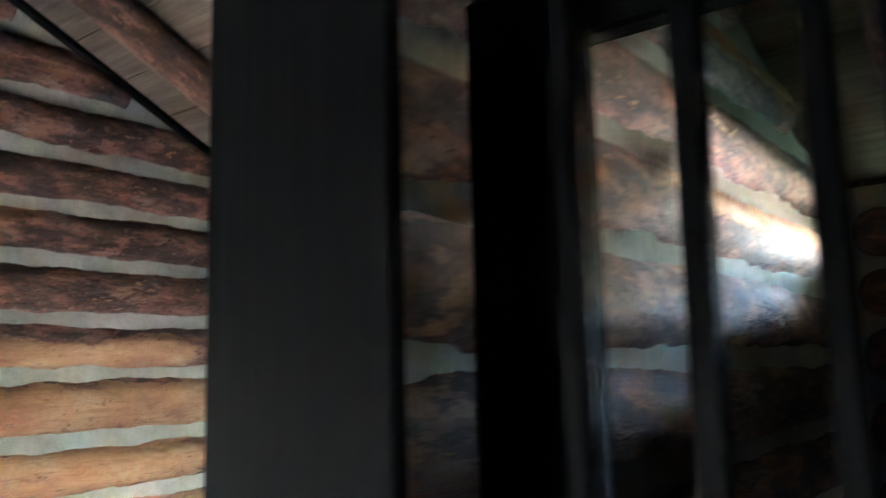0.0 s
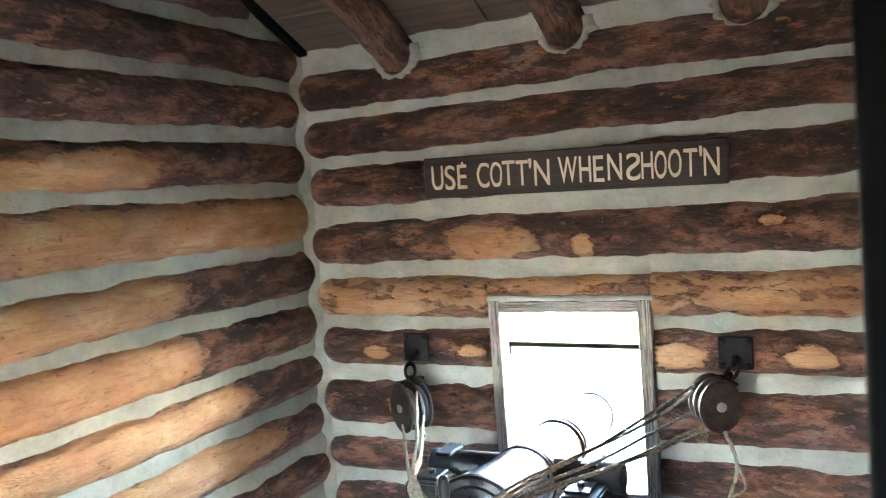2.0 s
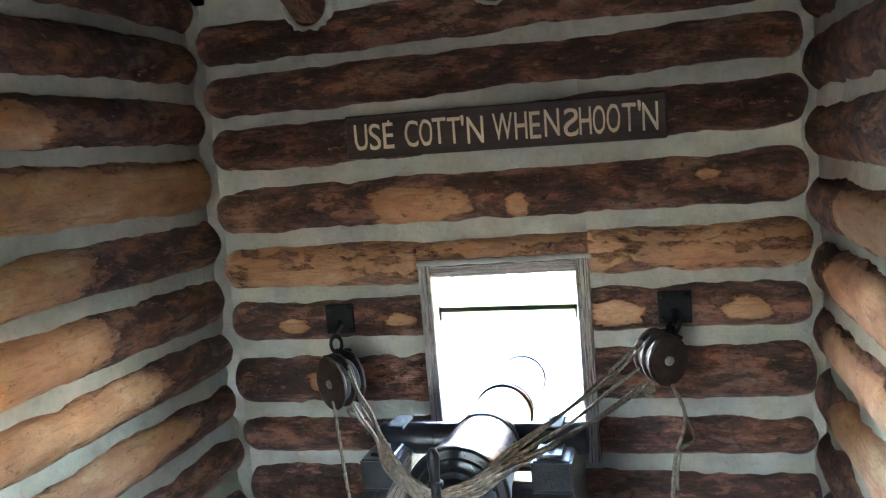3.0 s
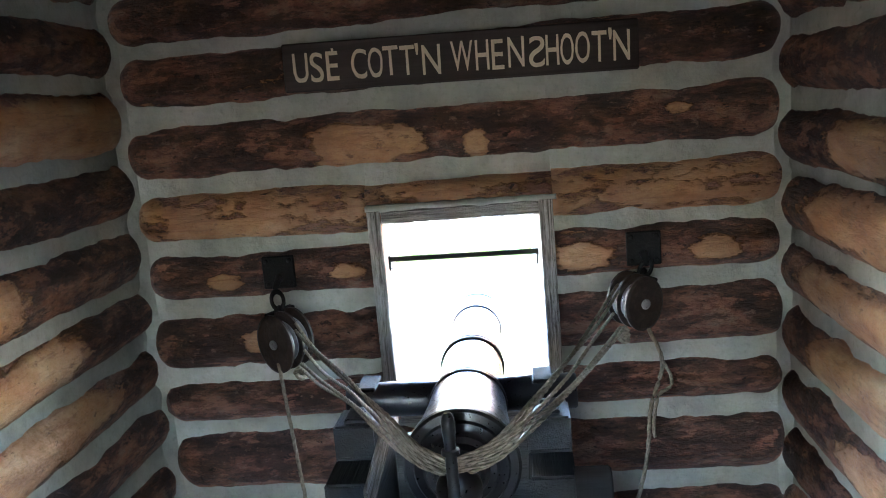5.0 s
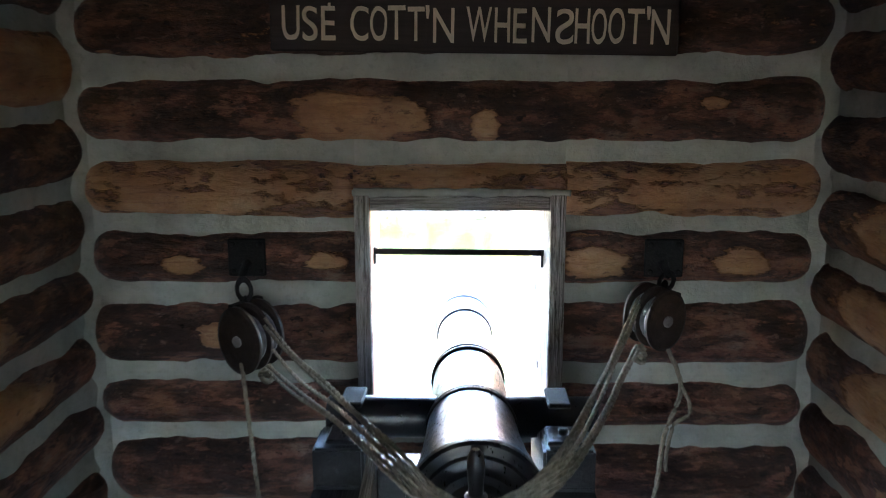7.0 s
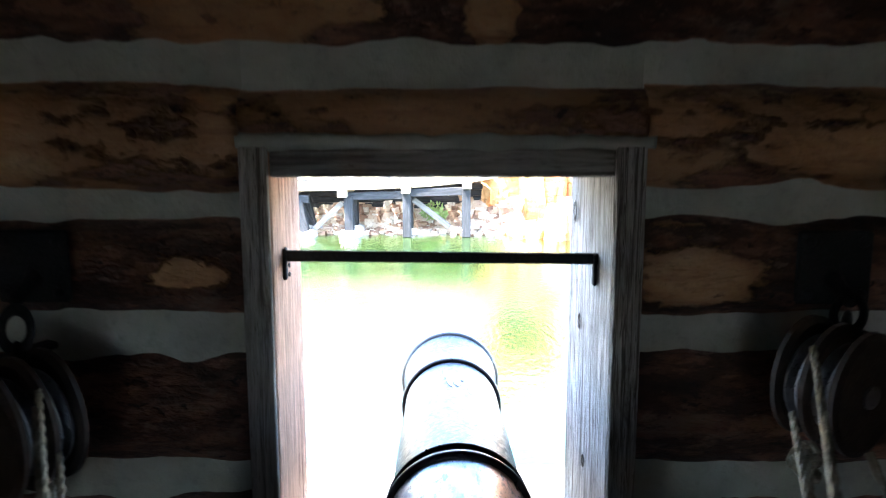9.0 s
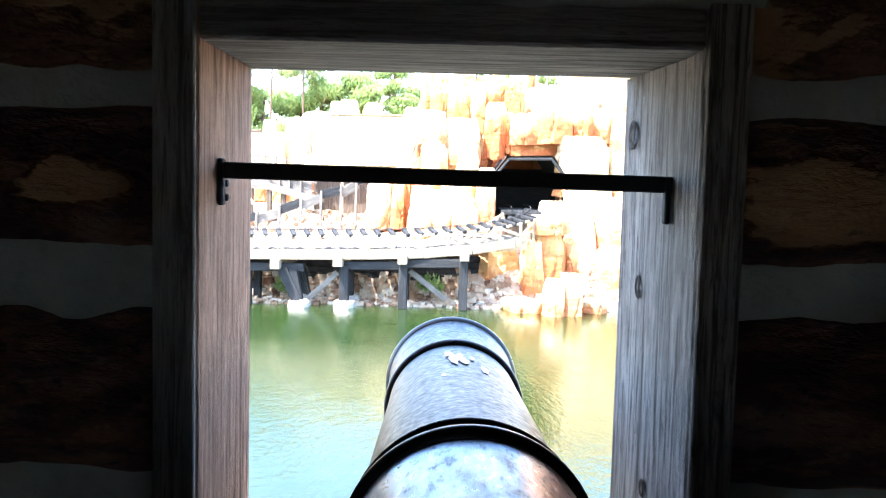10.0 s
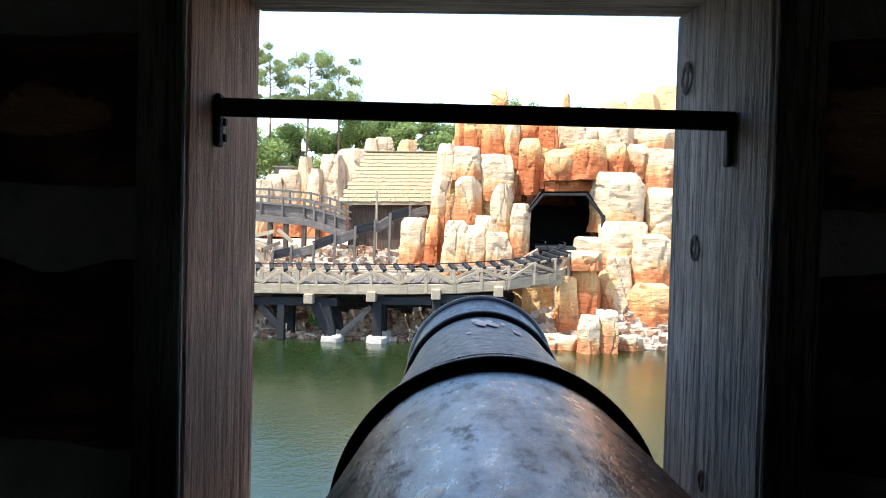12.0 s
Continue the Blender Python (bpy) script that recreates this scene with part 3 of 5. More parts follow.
for i in range(len(RIGHT_JOINTS) - 1):
    z0, z1 = RIGHT_JOINTS[i] + 0.03, RIGHT_JOINTS[i + 1] - 0.03
    zc = (z0 + z1) / 2
    y1 = min(3.42 - 0.015 * (i % 2), 3.42 - (zc - 2.40) / RISE + 0.05)
    if y1 < 1.2:
        continue
    pats = [(p - POST_Y - 0.02, q - POST_Y - 0.02, lo, hi) for p, q, lo, hi in RIGHT_PATCH.get(i, [])]
    wall_log(wall_right, (0, 1, 0), POST_Y + 0.02, y1, FACE_R, z0, z1, 70 + i * 2.3, 0.1, pats, (False, True))
    wall_log(wall_right, (0, 1, 0), POST_Y + 0.02, y1, FACE_S, z0 + 0.01, z1 + 0.01, 90 + i * 1.9, 0.22, [(1.0, 2.4, 0.0, 0.9)] if i in (9, 11) else [], (False, True))

# wide dark boarded post that closes the partition's end
corner_post = empty("door_post", (-0.875, 0.85, 0), "wide dark-stained boarded post at the partition's end", "post", kind="structure")
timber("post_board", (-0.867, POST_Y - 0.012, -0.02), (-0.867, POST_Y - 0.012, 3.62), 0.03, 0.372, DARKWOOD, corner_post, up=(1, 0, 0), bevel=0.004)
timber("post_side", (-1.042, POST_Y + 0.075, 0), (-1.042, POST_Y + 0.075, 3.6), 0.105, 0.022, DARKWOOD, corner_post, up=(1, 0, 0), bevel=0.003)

# slatted gate that shuts off the side bay
slat_gate = empty("slatted_gate", (0.3, 1.0, 0), "dark-stained gate of gapped upright boards, its unseen end closed against light", "gate", kind="structure")
# boards from x -0.15 on are unseen, set close to block light
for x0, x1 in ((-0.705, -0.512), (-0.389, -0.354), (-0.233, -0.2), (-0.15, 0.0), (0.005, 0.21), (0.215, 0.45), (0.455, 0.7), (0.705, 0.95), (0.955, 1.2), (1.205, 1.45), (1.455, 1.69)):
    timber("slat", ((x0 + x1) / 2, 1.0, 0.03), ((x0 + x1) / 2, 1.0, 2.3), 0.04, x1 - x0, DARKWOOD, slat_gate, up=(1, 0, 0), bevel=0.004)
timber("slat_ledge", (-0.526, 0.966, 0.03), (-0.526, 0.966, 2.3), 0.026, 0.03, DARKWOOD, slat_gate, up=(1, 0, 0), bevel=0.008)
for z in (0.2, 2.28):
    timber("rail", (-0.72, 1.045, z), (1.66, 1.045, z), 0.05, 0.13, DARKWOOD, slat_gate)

# ---- walls that close the place ----
wall_side = empty("wall_side", (0.5, 3.5, 0), "dark log wall of the side bay with a high opening", "wall", kind="structure")
for lo, hi in (((-0.5, FB, -0.05), (EAST + 0.2, 3.6, 2.08)), ((-0.14, FB, 2.08), (EAST + 0.2, 3.6, 2.38)), ((-0.5, FB, 2.38), (EAST + 0.2, 3.6, 2.62))):
    slab("wall_core", lo, hi, SHEDWOOD, wall_side)
for i, (z0, z1, tone, pats) in enumerate(FRONT_LOGS):
    if 2.1 < z0 < 2.3:
        wall_log(wall_side, (1, 0, 0), SIDE + 0.04, -0.55, FACE_F, z0, z1, 120 + i, 0.0, (), (True, False))
        wall_log(wall_side, (1, 0, 0), -0.14, EAST, FACE_F, z0, z1, 130 + i, 0.0, (), (False, False))
    else:
        wall_log(wall_side, (1, 0, 0), SIDE + 0.04, EAST, FACE_F, z0, z1, 120 + i, 0.0, (), (True, False))
wall_far = empty("wall_outer", (EAST, 1, 0), "plain outer wall of the side bay", "wall", kind="structure")
for lo, hi in (((EAST, BACK, -0.05), (EAST + 0.2, 1.25, 3.7)), ((EAST, 1.25, -0.05), (EAST + 0.2, 3.6, 3.5))):
    slab("wall_core", lo, hi, SHEDWOOD, wall_far)
wall_back = empty("wall_south", (-1, BACK, 0), "unseen rear wall with a narrow doorway added to let daylight in", "wall", kind="structure")
# opening out of view, its place and width chosen for the daylight indoors
DOOR0, DOOR1, DOORH = -2.35, -2.11, 1.95
for lo, hi in (((-3.62, BACK - 0.2, -0.05), (DOOR0, BACK, 2.7)), ((DOOR1, BACK - 0.2, -0.05), (EAST + 0.2, BACK, 2.7)), ((DOOR0, BACK - 0.2, DOORH), (DOOR1, BACK, 2.7))):
    slab("wall_core", lo, hi, SHEDWOOD, wall_back)

# ---- roof: boards and rafters ----
verts, faces = [], []


def roof_board(y0, y1, x0, x1, lift=0.0):
    b = len(verts)
    for x in (x0, x1):
        for y in (y0, y1):
            verts.append((x, y, roof_z(y) + lift))
            verts.append((x, y, roof_z(y) + 0.03 + lift))
    for f in ((0, 1, 3, 2), (4, 6, 7, 5), (0, 4, 5, 1), (2, 3, 7, 6), (0, 2, 6, 4), (1, 5, 7, 3)):
        faces.append(tuple(b + k for k in f))


rnd = random.Random(4)
y = -2.0
while y < 3.7:
    w = 0.235
    cut = rnd.uniform(-2.6, 0.6)
    roof_board(y, min(y + w - 0.006, 3.72), -3.8, cut - 0.003, rnd.uniform(0, 0.006))
    roof_board(y, min(y + w - 0.006, 3.72), cut + 0.003, EAST + 0.3, rnd.uniform(0, 0.006))
    y += w
ceiling = tagged(add("ceiling", pydata("ceiling", verts, faces), CEILWOOD), "sloping ceiling of greyed brown boards", "ceiling", kind="structure")
deck = pydata("roof_deck", [(x, yy, roof_z(yy) + 0.05 + dz) for dz in (0, 0.06) for x in (-3.9, EAST + 0.4) for yy in (-2.1, 0.9, 3.9)],
              [(0, 1, 4, 3), (1, 2, 5, 4), (6, 9, 10, 7), (7, 10, 11, 8), (0, 6, 7, 1), (1, 7, 8, 2), (3, 4, 10, 9), (4, 5, 11, 10), (0, 3, 9, 6), (2, 8, 11, 5)])
tagged(add("roof", deck, SHEDWOOD), "plain dark roof above the ceiling boards", "roof", kind="structure")
for k, x in enumerate((-2.85, -2.07, -1.38, -0.35, 0.35, 1.05)):
    p, q = Vector((x, 3.44, roof_z(3.44) - 0.075)), Vector((x, 0.9, roof_z(0.9) - 0.075))
    m, l = frame_of(p, q)
    m = m @ Matrix.Translation((-l / 2, 0, 0))
    tagged(add("rafter", log_mesh(l, 0.088, 0.088, 200 + k, 0.22, (), (False, False)), LOG, None, m), "peeled brown log rafter under the ceiling boards", "rafter", "rafters", "structure")

# dark strip stands in for the shadow gap where wall meets ceiling
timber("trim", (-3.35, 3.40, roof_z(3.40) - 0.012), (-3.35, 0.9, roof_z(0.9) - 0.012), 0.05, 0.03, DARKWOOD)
tagged(scene.objects["trim"], "dark strip in place of the shadow gap between wall and ceiling", "trim", kind="structure")

# mortar packed round the rafter ends on the front wall
for k, x in enumerate((-2.85, -2.07, -1.38)):
    cz = roof_z(3.42) - 0.075
    vs, fs = [], []
    for i in range(41):
        a = math.pi * (-0.12 + 1.24 * i / 40)
        wob = 0.02 * noise.noise((i * 0.33, k * 5, 1)) + 0.012 * noise.noise((i * 0.9, k * 5, 2))
        for r, y in ((0.08, 3.42), (0.088, 3.355), (0.108 + wob, 3.362), (0.128 + wob * 1.6, 3.42)):
            vs.append((x + r * math.cos(a), y, cz - r * math.sin(a)))
    for i in range(40):
        for q in range(3):
            fs.append((i * 4 + q, i * 4 + q + 1, i * 4 + 5 + q, i * 4 + 4 + q))
    add("mortar_collar", pydata("mortar_collar", vs, fs), CHINK, wall_front, None, smooth=True)

# ---- floor ----
floor = empty("floor", (-1, 1, 0), "worn grey-brown plank floor", "floor", kind="structure")
slab("floor_bed", (-3.6, BACK - 0.2, -0.25), (EAST + 0.2, 3.6, -0.04), SHEDWOOD, floor)
for k in range(27):
    x = -3.38 + 0.19 * k
    timber("plank", (x + 0.09, BACK - 0.1, -0.02), (x + 0.09, 3.42, -0.02), 0.184, 0.04, FLOORWOOD, floor, bevel=0.004)

# ---- the port's frame ----
window = empty("window_1", ((PX0 + PX1) / 2, 3.5, PZ0), "open gun port lined with weathered grey boards", "window", kind="structure")
for x, s in ((PX0, -1), (PX1, 1)):
    timber("jamb", (x + s * FW / 2, 3.492, PZ0 - 0.04), (x + s * FW / 2, 3.492, PZ1 + FW), FW, 0.262, WARM_LIT if s < 0 else WEATHERED, window, up=(0, 1, 0), bevel=0.005)
# facing boards added to hide the left jamb's warm colour from indoors
for x in (PX0 - FW / 2 - 0.001, PX1 + FW / 2 + 0.001):
    timber("casing", (x, 3.357, PZ0 - 0.04), (x, 3.357, PZ1 + FW + 0.002), FW - 0.002, 0.008, WEATHERED, window, "weathered grey facing board", up=(0, 1, 0), bevel=0.002)
timber("head", (PX0 - 0.001, 3.492, PZ1 + FW / 2), (PX1 + 0.001, 3.492, PZ1 + FW / 2), 0.26, FW - 0.004, WEATHERED, window, bevel=0.004)
timber("sill", (PX0 - 0.001, 3.492, PZ0 - 0.03), (PX1 + 0.001, 3.492, PZ0 - 0.03), 0.26, 0.05, WEATHERED, window, bevel=0.004)
sv = [(z, x, y) for z in (0.0, PZ1 - PZ0) for x, y in ((-0.0005, 3.372), (-0.012, 3.455), (-0.037, 3.62), (-0.0005, 3.62))]
stop_pose = Matrix(((0, 1, 0, PX1), (0, 0, 1, 0), (1, 0, 0, PZ0), (0, 0, 0, 1)))
add("stop", pydata("stop", sv, [(0, 1, 2, 3), (7, 6, 5, 4), (0, 4, 5, 1), (1, 5, 6, 2), (2, 6, 7, 3), (3, 7, 4, 0)]), WEATHERED, window, stop_pose, "splayed grey jamb lining")
# knots in the lining
KNOT_RIM = make_wood("knot_rim", (0.03, 0.022, 0.016), (0.06, 0.045, 0.035), (0.1, 0.08, 0.06), 0.9)
for y, z, ry, rz, x in ((3.585, 1.085, 0.02, 0.021, -0.0335), (3.541, 0.872, 0.014, 0.016, -0.0265), (3.496, 0.6, 0.012, 0.013, -0.0195)):
    vs = [(x + PX1 - dx, y + ry * r * math.cos(2 * math.pi * k / 20) * (1 + 0.12 * math.sin(3 * k + z)), z + rz * r * math.sin(2 * math.pi * k / 20)) for r, dx in ((1.0, 0.0), (0.85, 0.0016), (0.62, 0.0016), (0.55, 0.0004)) for k in range(20)]
    fs = [(j * 20 + k, j * 20 + (k + 1) % 20, j * 20 + 20 + (k + 1) % 20, j * 20 + 20 + k) for j in range(3) for k in range(20)]
    add("knot", pydata("knot", vs, fs), KNOT_RIM, window, None, "dark ring of a knot", smooth=True)
# mortar bead squeezed out over the head
vs, fs = [], []
for i in range(81):
    x = PX0 - FW - 0.005 + (PX1 - PX0 + 2 * FW + 0.02) * i / 80
    up = 0.03 + 0.012 * noise.noise((x * 9, 3, 0)) + 0.006 * noise.noise((x * 31, 3, 0))
    dn = 0.004 + 0.009 * noise.noise((x * 13, 8, 0))
    z = PZ1 + FW
    vs += [(x, 3.372, z - dn), (x, 3.357, z - dn + 0.004), (x, 3.354, z + up * 0.6), (x, 3.4, z + up)]
for i in range(80):
    for k in range(4):
        j = (k + 1) % 4
        fs.append((i * 4 + k, i * 4 + j, i * 4 + 4 + j, i * 4 + 4 + k))
fs += [(3, 2, 1, 0), (320, 321, 322, 323)]
add("mortar_bead", pydata("mortar_bead", vs, fs), CHINK, window, None, smooth=True)

port_bar = empty("port_bar", ((PX0 + PX1) / 2, 3.446, 1.02), "black iron bar fixed across the gun port", "iron bar")
timber("bar", (PX0 + 0.004, 3.446, 1.019), (PX1 - 0.004, 3.446, 1.014), 0.008, 0.021, IRON, port_bar, bevel=0.002)
for x, z in ((PX0 + 0.004, 1.024), (PX1 - 0.016, 1.014)):
    lug = timber("bracket", (x, 3.446, z - 0.05), (x, 3.446, z + 0.01), 0.007, 0.016, IRON, port_bar, up=(0, 1, 0), bevel=0.002)
    for dz in (-0.022, -0.04):
        turned("screw", (x + 0.006, 3.446, z + dz), (x + 0.02, 3.446, z + dz), [(0, 0.005), (0.003, 0.004)], IRON, lug, segments=10)

# ---- the painted sign ----
sign = empty("wooden_sign", (-2.085, 3.335, 1.68), "dark brown board sign with hand-painted cream letters", "sign")
TILT_S = -1.05
sm = pose(-2.085, 3.325, 1.757, 0, -TILT_S, 0)
board = box_mesh(1.262, 0.026, 0.172, 0.006).copy()
board_part = add("board", board, SIGNWOOD, sign, sm)


def letter(ch, x0, x1, dz, mirror=False, tall=1.0):
    cu = bpy.data.curves.new("letter", 'FONT')
    cu.body, cu.size, cu.extrude, cu.offset = ch, 0.15 * tall, 0.0015, 0.0005
    tmp = bpy.data.objects.new("tmp", cu)
    scene.collection.objects.link(tmp)
    bpy.context.view_layer.update()
    me = bpy.data.meshes.new_from_object(tmp.evaluated_get(bpy.context.evaluated_depsgraph_get()))
    bpy.data.objects.remove(tmp)
    xs = [v.co.x for v in me.vertices]
    ys = [v.co.y for v in me.vertices]
    sx = (x1 - x0) / (max(xs) - min(xs))
    lo = 0.0 if ch != "'" else min(ys)
    for v in me.vertices:
        u = (v.co.x - min(xs)) * sx
        if mirror:
            u = (x1 - x0) - u
        w = v.co.y
        v.co = (x0 + u + 0.002 * noise.noise((u * 60, w * 60, x0)) - (-2.085), -0.0145 - v.co.z, w - 0.052 + dz + 0.002 * noise.noise((w * 50, u * 50, x0)))
    if mirror:
        me.flip_normals()
    add("letter", me, PAINT, board_part, sm)


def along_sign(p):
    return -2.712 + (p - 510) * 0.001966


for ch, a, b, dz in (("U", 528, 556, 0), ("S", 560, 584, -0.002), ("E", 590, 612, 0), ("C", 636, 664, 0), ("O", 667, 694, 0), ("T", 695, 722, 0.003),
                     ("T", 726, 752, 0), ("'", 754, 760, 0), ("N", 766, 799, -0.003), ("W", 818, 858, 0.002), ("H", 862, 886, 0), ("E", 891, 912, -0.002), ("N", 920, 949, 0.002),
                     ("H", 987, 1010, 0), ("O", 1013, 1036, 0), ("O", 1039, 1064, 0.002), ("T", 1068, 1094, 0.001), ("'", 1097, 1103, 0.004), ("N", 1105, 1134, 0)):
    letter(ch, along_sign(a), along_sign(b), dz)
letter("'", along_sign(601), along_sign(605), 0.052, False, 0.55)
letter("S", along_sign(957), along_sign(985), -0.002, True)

# ---- the gun ----
gun = empty("cannon", (-2.1, 2.75, 0.7), "dark iron muzzle-loading cannon aimed out of the port", "cannon")
GA, GB = Vector((-2.08, 2.19, 0.722)), Vector((-2.118, 3.79, 0.676))
breech_prof = [(0.0, 0.03), (0.003, 0.06), (0.01, 0.068), (0.016, 0.072), (0.018, 0.088), (0.026, 0.094), (0.03, 0.099), (0.032, 0.117), (0.04, 0.122), (0.043, 0.142), (0.05, 0.149), (0.066, 0.149), (0.07, 0.13)]
prof = [(0.064, 0.13), (0.066, 0.1475), (0.085, 0.1465), (0.2, 0.13), (0.35, 0.119), (0.46, 0.114), (0.52, 0.111), (0.7, 0.107), (0.86, 0.103), (0.888, 0.1023), (0.888, 0.09)]
chase_prof = [(0.886, 0.09), (0.886, 0.1023), (0.9, 0.102), (1.1, 0.0985), (1.3, 0.095), (1.37, 0.0945), (1.42, 0.0945), (1.5, 0.097),
        (1.55, 0.102), (1.575, 0.106), (1.59, 0.105), (1.6, 0.098), (1.6, 0.062), (1.45, 0.06)]
turned("breech", GA, GB, breech_prof, RINGIRON, gun, "stepped black iron breech", 72)
barrel = turned("barrel", GA, GB, prof, CANNON, gun, "gun-grey iron barrel", 72)
chase = turned("chase", GA, GB, chase_prof, CHASE, gun, "blue-black painted chase and muzzle", 72)
AX = (GB - GA).normalized()


def band(at, r, w, bulge):
    p = GA + AX * at
    turned("band", p, p + AX, [(-w / 2, r - 0.012), (-w / 2, r), (-w * 0.36, r + bulge * 0.7), (-w * 0.15, r + bulge), (w * 0.15, r + bulge), (w * 0.36, r + bulge * 0.7), (w / 2, r), (w / 2, r - 0.012)], RINGIRON, barrel, "raised black band", 72)


band(0.472, 0.113, 0.018, 0.006)
band(0.498, 0.112, 0.016, 0.004)
band(0.866, 0.103, 0.02, 0.0085)
band(0.905, 0.102, 0.014, 0.006)
band(1.385, 0.0945, 0.016, 0.0075)
band(1.405, 0.0945, 0.01, 0.003)
band(1.575, 0.104, 0.022, 0.006)
turned("cascabel", GA + AX * 0.005, GA - AX, [(0, 0.05), (0.02, 0.036), (0.04, 0.03), (0.055, 0.042), (0.075, 0.055), (0.1, 0.055), (0.12, 0.042), (0.13, 0.02), (0.132, 0.004)], RINGIRON, gun, "black iron breech knob", 32)
TY = 2.74
TC = GA + AX * (TY - GA.y)
turned("trunnion", (-2.47, TY, 0.715), (-1.76, TY, 0.715), [(0, 0.05), (0.004, 0.054), (0.7, 0.054), (0.706, 0.05)], RINGIRON, gun, "black trunnion bar", 32)
# chipped paint on the chase
gm, gl = frame_of(GA, GB)
for i, (a0, s0, r0) in enumerate(((-0.05, 1.25, 0.009), (0.08, 1.235, 0.006), (0.33, 1.2, 0.005), (-0.12, 1.29, 0.005), (0.03, 1.275, 0.004), (0.2, 1.26, 0.003), (-0.2, 1.15, 0.003))):
    vs, fs = [], []
    for ring in (0.0, 0.55, 1.0):
        for k in range(14):
            th = 2 * math.pi * k / 14
            rr = r0 * ring * (1 + 1.1 * noise.noise((k * 1.7, i, 4)))
            d, a = s0 + 3.5 * rr * math.sin(th), a0 + rr * math.cos(th) / 0.1
            vs.append((d, math.sin(a) * -0.0983, math.cos(a) * 0.0983))
    for q in range(2):
        for k in range(14):
            j = (k + 1) % 14
            fs.append((q * 14 + k, q * 14 + j, q * 14 + 14 + j, q * 14 + 14 + k))
    add("paint_chip", pydata("paint_chip", vs, fs), OLDPAINT, chase, gm @ Matrix.Translation((-gl / 2, 0, 0)), "worn pinkish paint chip")

# ---- the carriage ----
carriage = empty("gun_carriage", (-2.13, 2.4, 0), "black-painted stepped wooden gun carriage on truck wheels", "gun carriage")


def cheek(x0, x1):
    out = [(1.78, 0.13), (1.78, 0.4), (2.1, 0.4), (2.1, 0.5), (2.36, 0.5), (2.36, 0.62), (2.52, 0.62), (2.52, 0.72), (2.66, 0.72), (2.66, 0.70), (2.82, 0.70), (2.82, 0.715), (2.86, 0.70), (2.9, 0.6), (2.9, 0.13)]
    n = len(out)
    me = pydata("cheek", [(x, y, z) for x in (x0, x1) for y, z in out], [tuple(range(n)), tuple(reversed(range(n, 2 * n)))] + [(i, n + i, n + (i + 1) % n, (i + 1) % n) for i in range(n)])
    bm = bmesh.new()
    bm.from_mesh(me)
    bmesh.ops.recalc_face_normals(bm, faces=bm.faces)
    bmesh.ops.bevel(bm, geom=bm.edges[:], offset=0.007, segments=2, affect='EDGES')
    # turn the grain to run fore and aft
    bmesh.ops.rotate(bm, cent=(0, 0, 0), matrix=Matrix.Rotation(-math.pi / 2, 3, 'Z'), verts=bm.verts)
    bm.to_mesh(me)
    bm.free()
    add("cheek", me, CARRIAGE, carriage, Matrix.Rotation(math.pi / 2, 4, 'Z'))


cheek(-2.475, -2.35)
cheek(-1.92, -1.795)
for y, z in ((1.95, 0.22), (2.74, 0.28)):
    axle = timber("axle", (-2.62, y, z - 0.07), (-1.6, y, z - 0.07), 0.11, 0.11, CARRIAGE, carriage)
    for x, s in ((-2.56, -1), (-1.74, 1)):
        turned("wheel", (x, y, z - 0.07), (x + 0.075, y, z - 0.07), [(0, 0.04), (0, 0.13), (0.008, 0.145), (0.067, 0.145), (0.075, 0.13), (0.075, 0.04)], CARRIAGE, axle, "", 32)
timber("transom", (-2.35, 2.82, 0.42), (-1.92, 2.82, 0.42), 0.1, 0.26, CARRIAGE, carriage)
timber("bed", (-2.35, 2.3, 0.36), (-1.92, 2.3, 0.36), 0.7, 0.07, CARRIAGE, carriage)
timber("quoin", (-2.09, 2.12, 0.48), (-2.09, 2.5, 0.50), 0.18, 0.15, CARRIAGE, carriage)
turned("step_roller", (-1.80, 2.36, 0.598), (-1.70, 2.36, 0.598), [(0, 0.03), (0, 0.046), (0.09, 0.046), (0.096, 0.04)], TARRED, carriage, "grey axle end", 24)
for x in (-2.402, -1.866):
    timber("cap_square", (x, TY - 0.06, 0.768), (x, TY + 0.06, 0.768), 0.06, 0.014, IRON, carriage, "black iron strap over the trunnion", bevel=0.008)
    for y in (2.59,):
        strap = timber("strap", (x, y - 0.05, 0.7275), (x, y + 0.05, 0.7275), 0.085, 0.013, RINGIRON, carriage, "black iron strap", bevel=0.004)
        turned("bolt", (x, y, 0.733), (x, y, 0.765), [(0, 0.013), (0.012, 0.013), (0.016, 0.008)], RINGIRON, strap, "", 12)
timber("lining", (-2.342, 2.28, 0.6), (-2.342, 2.64, 0.65), 0.012, 0.09, WEATHERED, carriage, "bare wood on the inner cheek")

# iron bar that stands behind the breech
breech_bar = empty("breech_bar", (-2.083, 2.045, 0.39), "black-painted upright iron bar behind the breech", "iron bar")
turned("shaft", (-2.083, 2.045, 0.39), (-2.086, 2.06, 0.935), [(0, 0.012), (0.02, 0.0145), (0.25, 0.0145), (0.47, 0.0135), (0.5, 0.016), (0.52, 0.0165), (0.536, 0.013), (0.545, 0.007)], RINGIRON, breech_bar, "", 20)
turned("collar", (-2.0852, 2.056, 0.835), (-2.086, 2.06, 0.935), [(0, 0.014), (0.002, 0.021), (0.012, 0.021), (0.014, 0.014)], RINGIRON, breech_bar, "", 20)

# ---- tackle blocks on wall plates ----


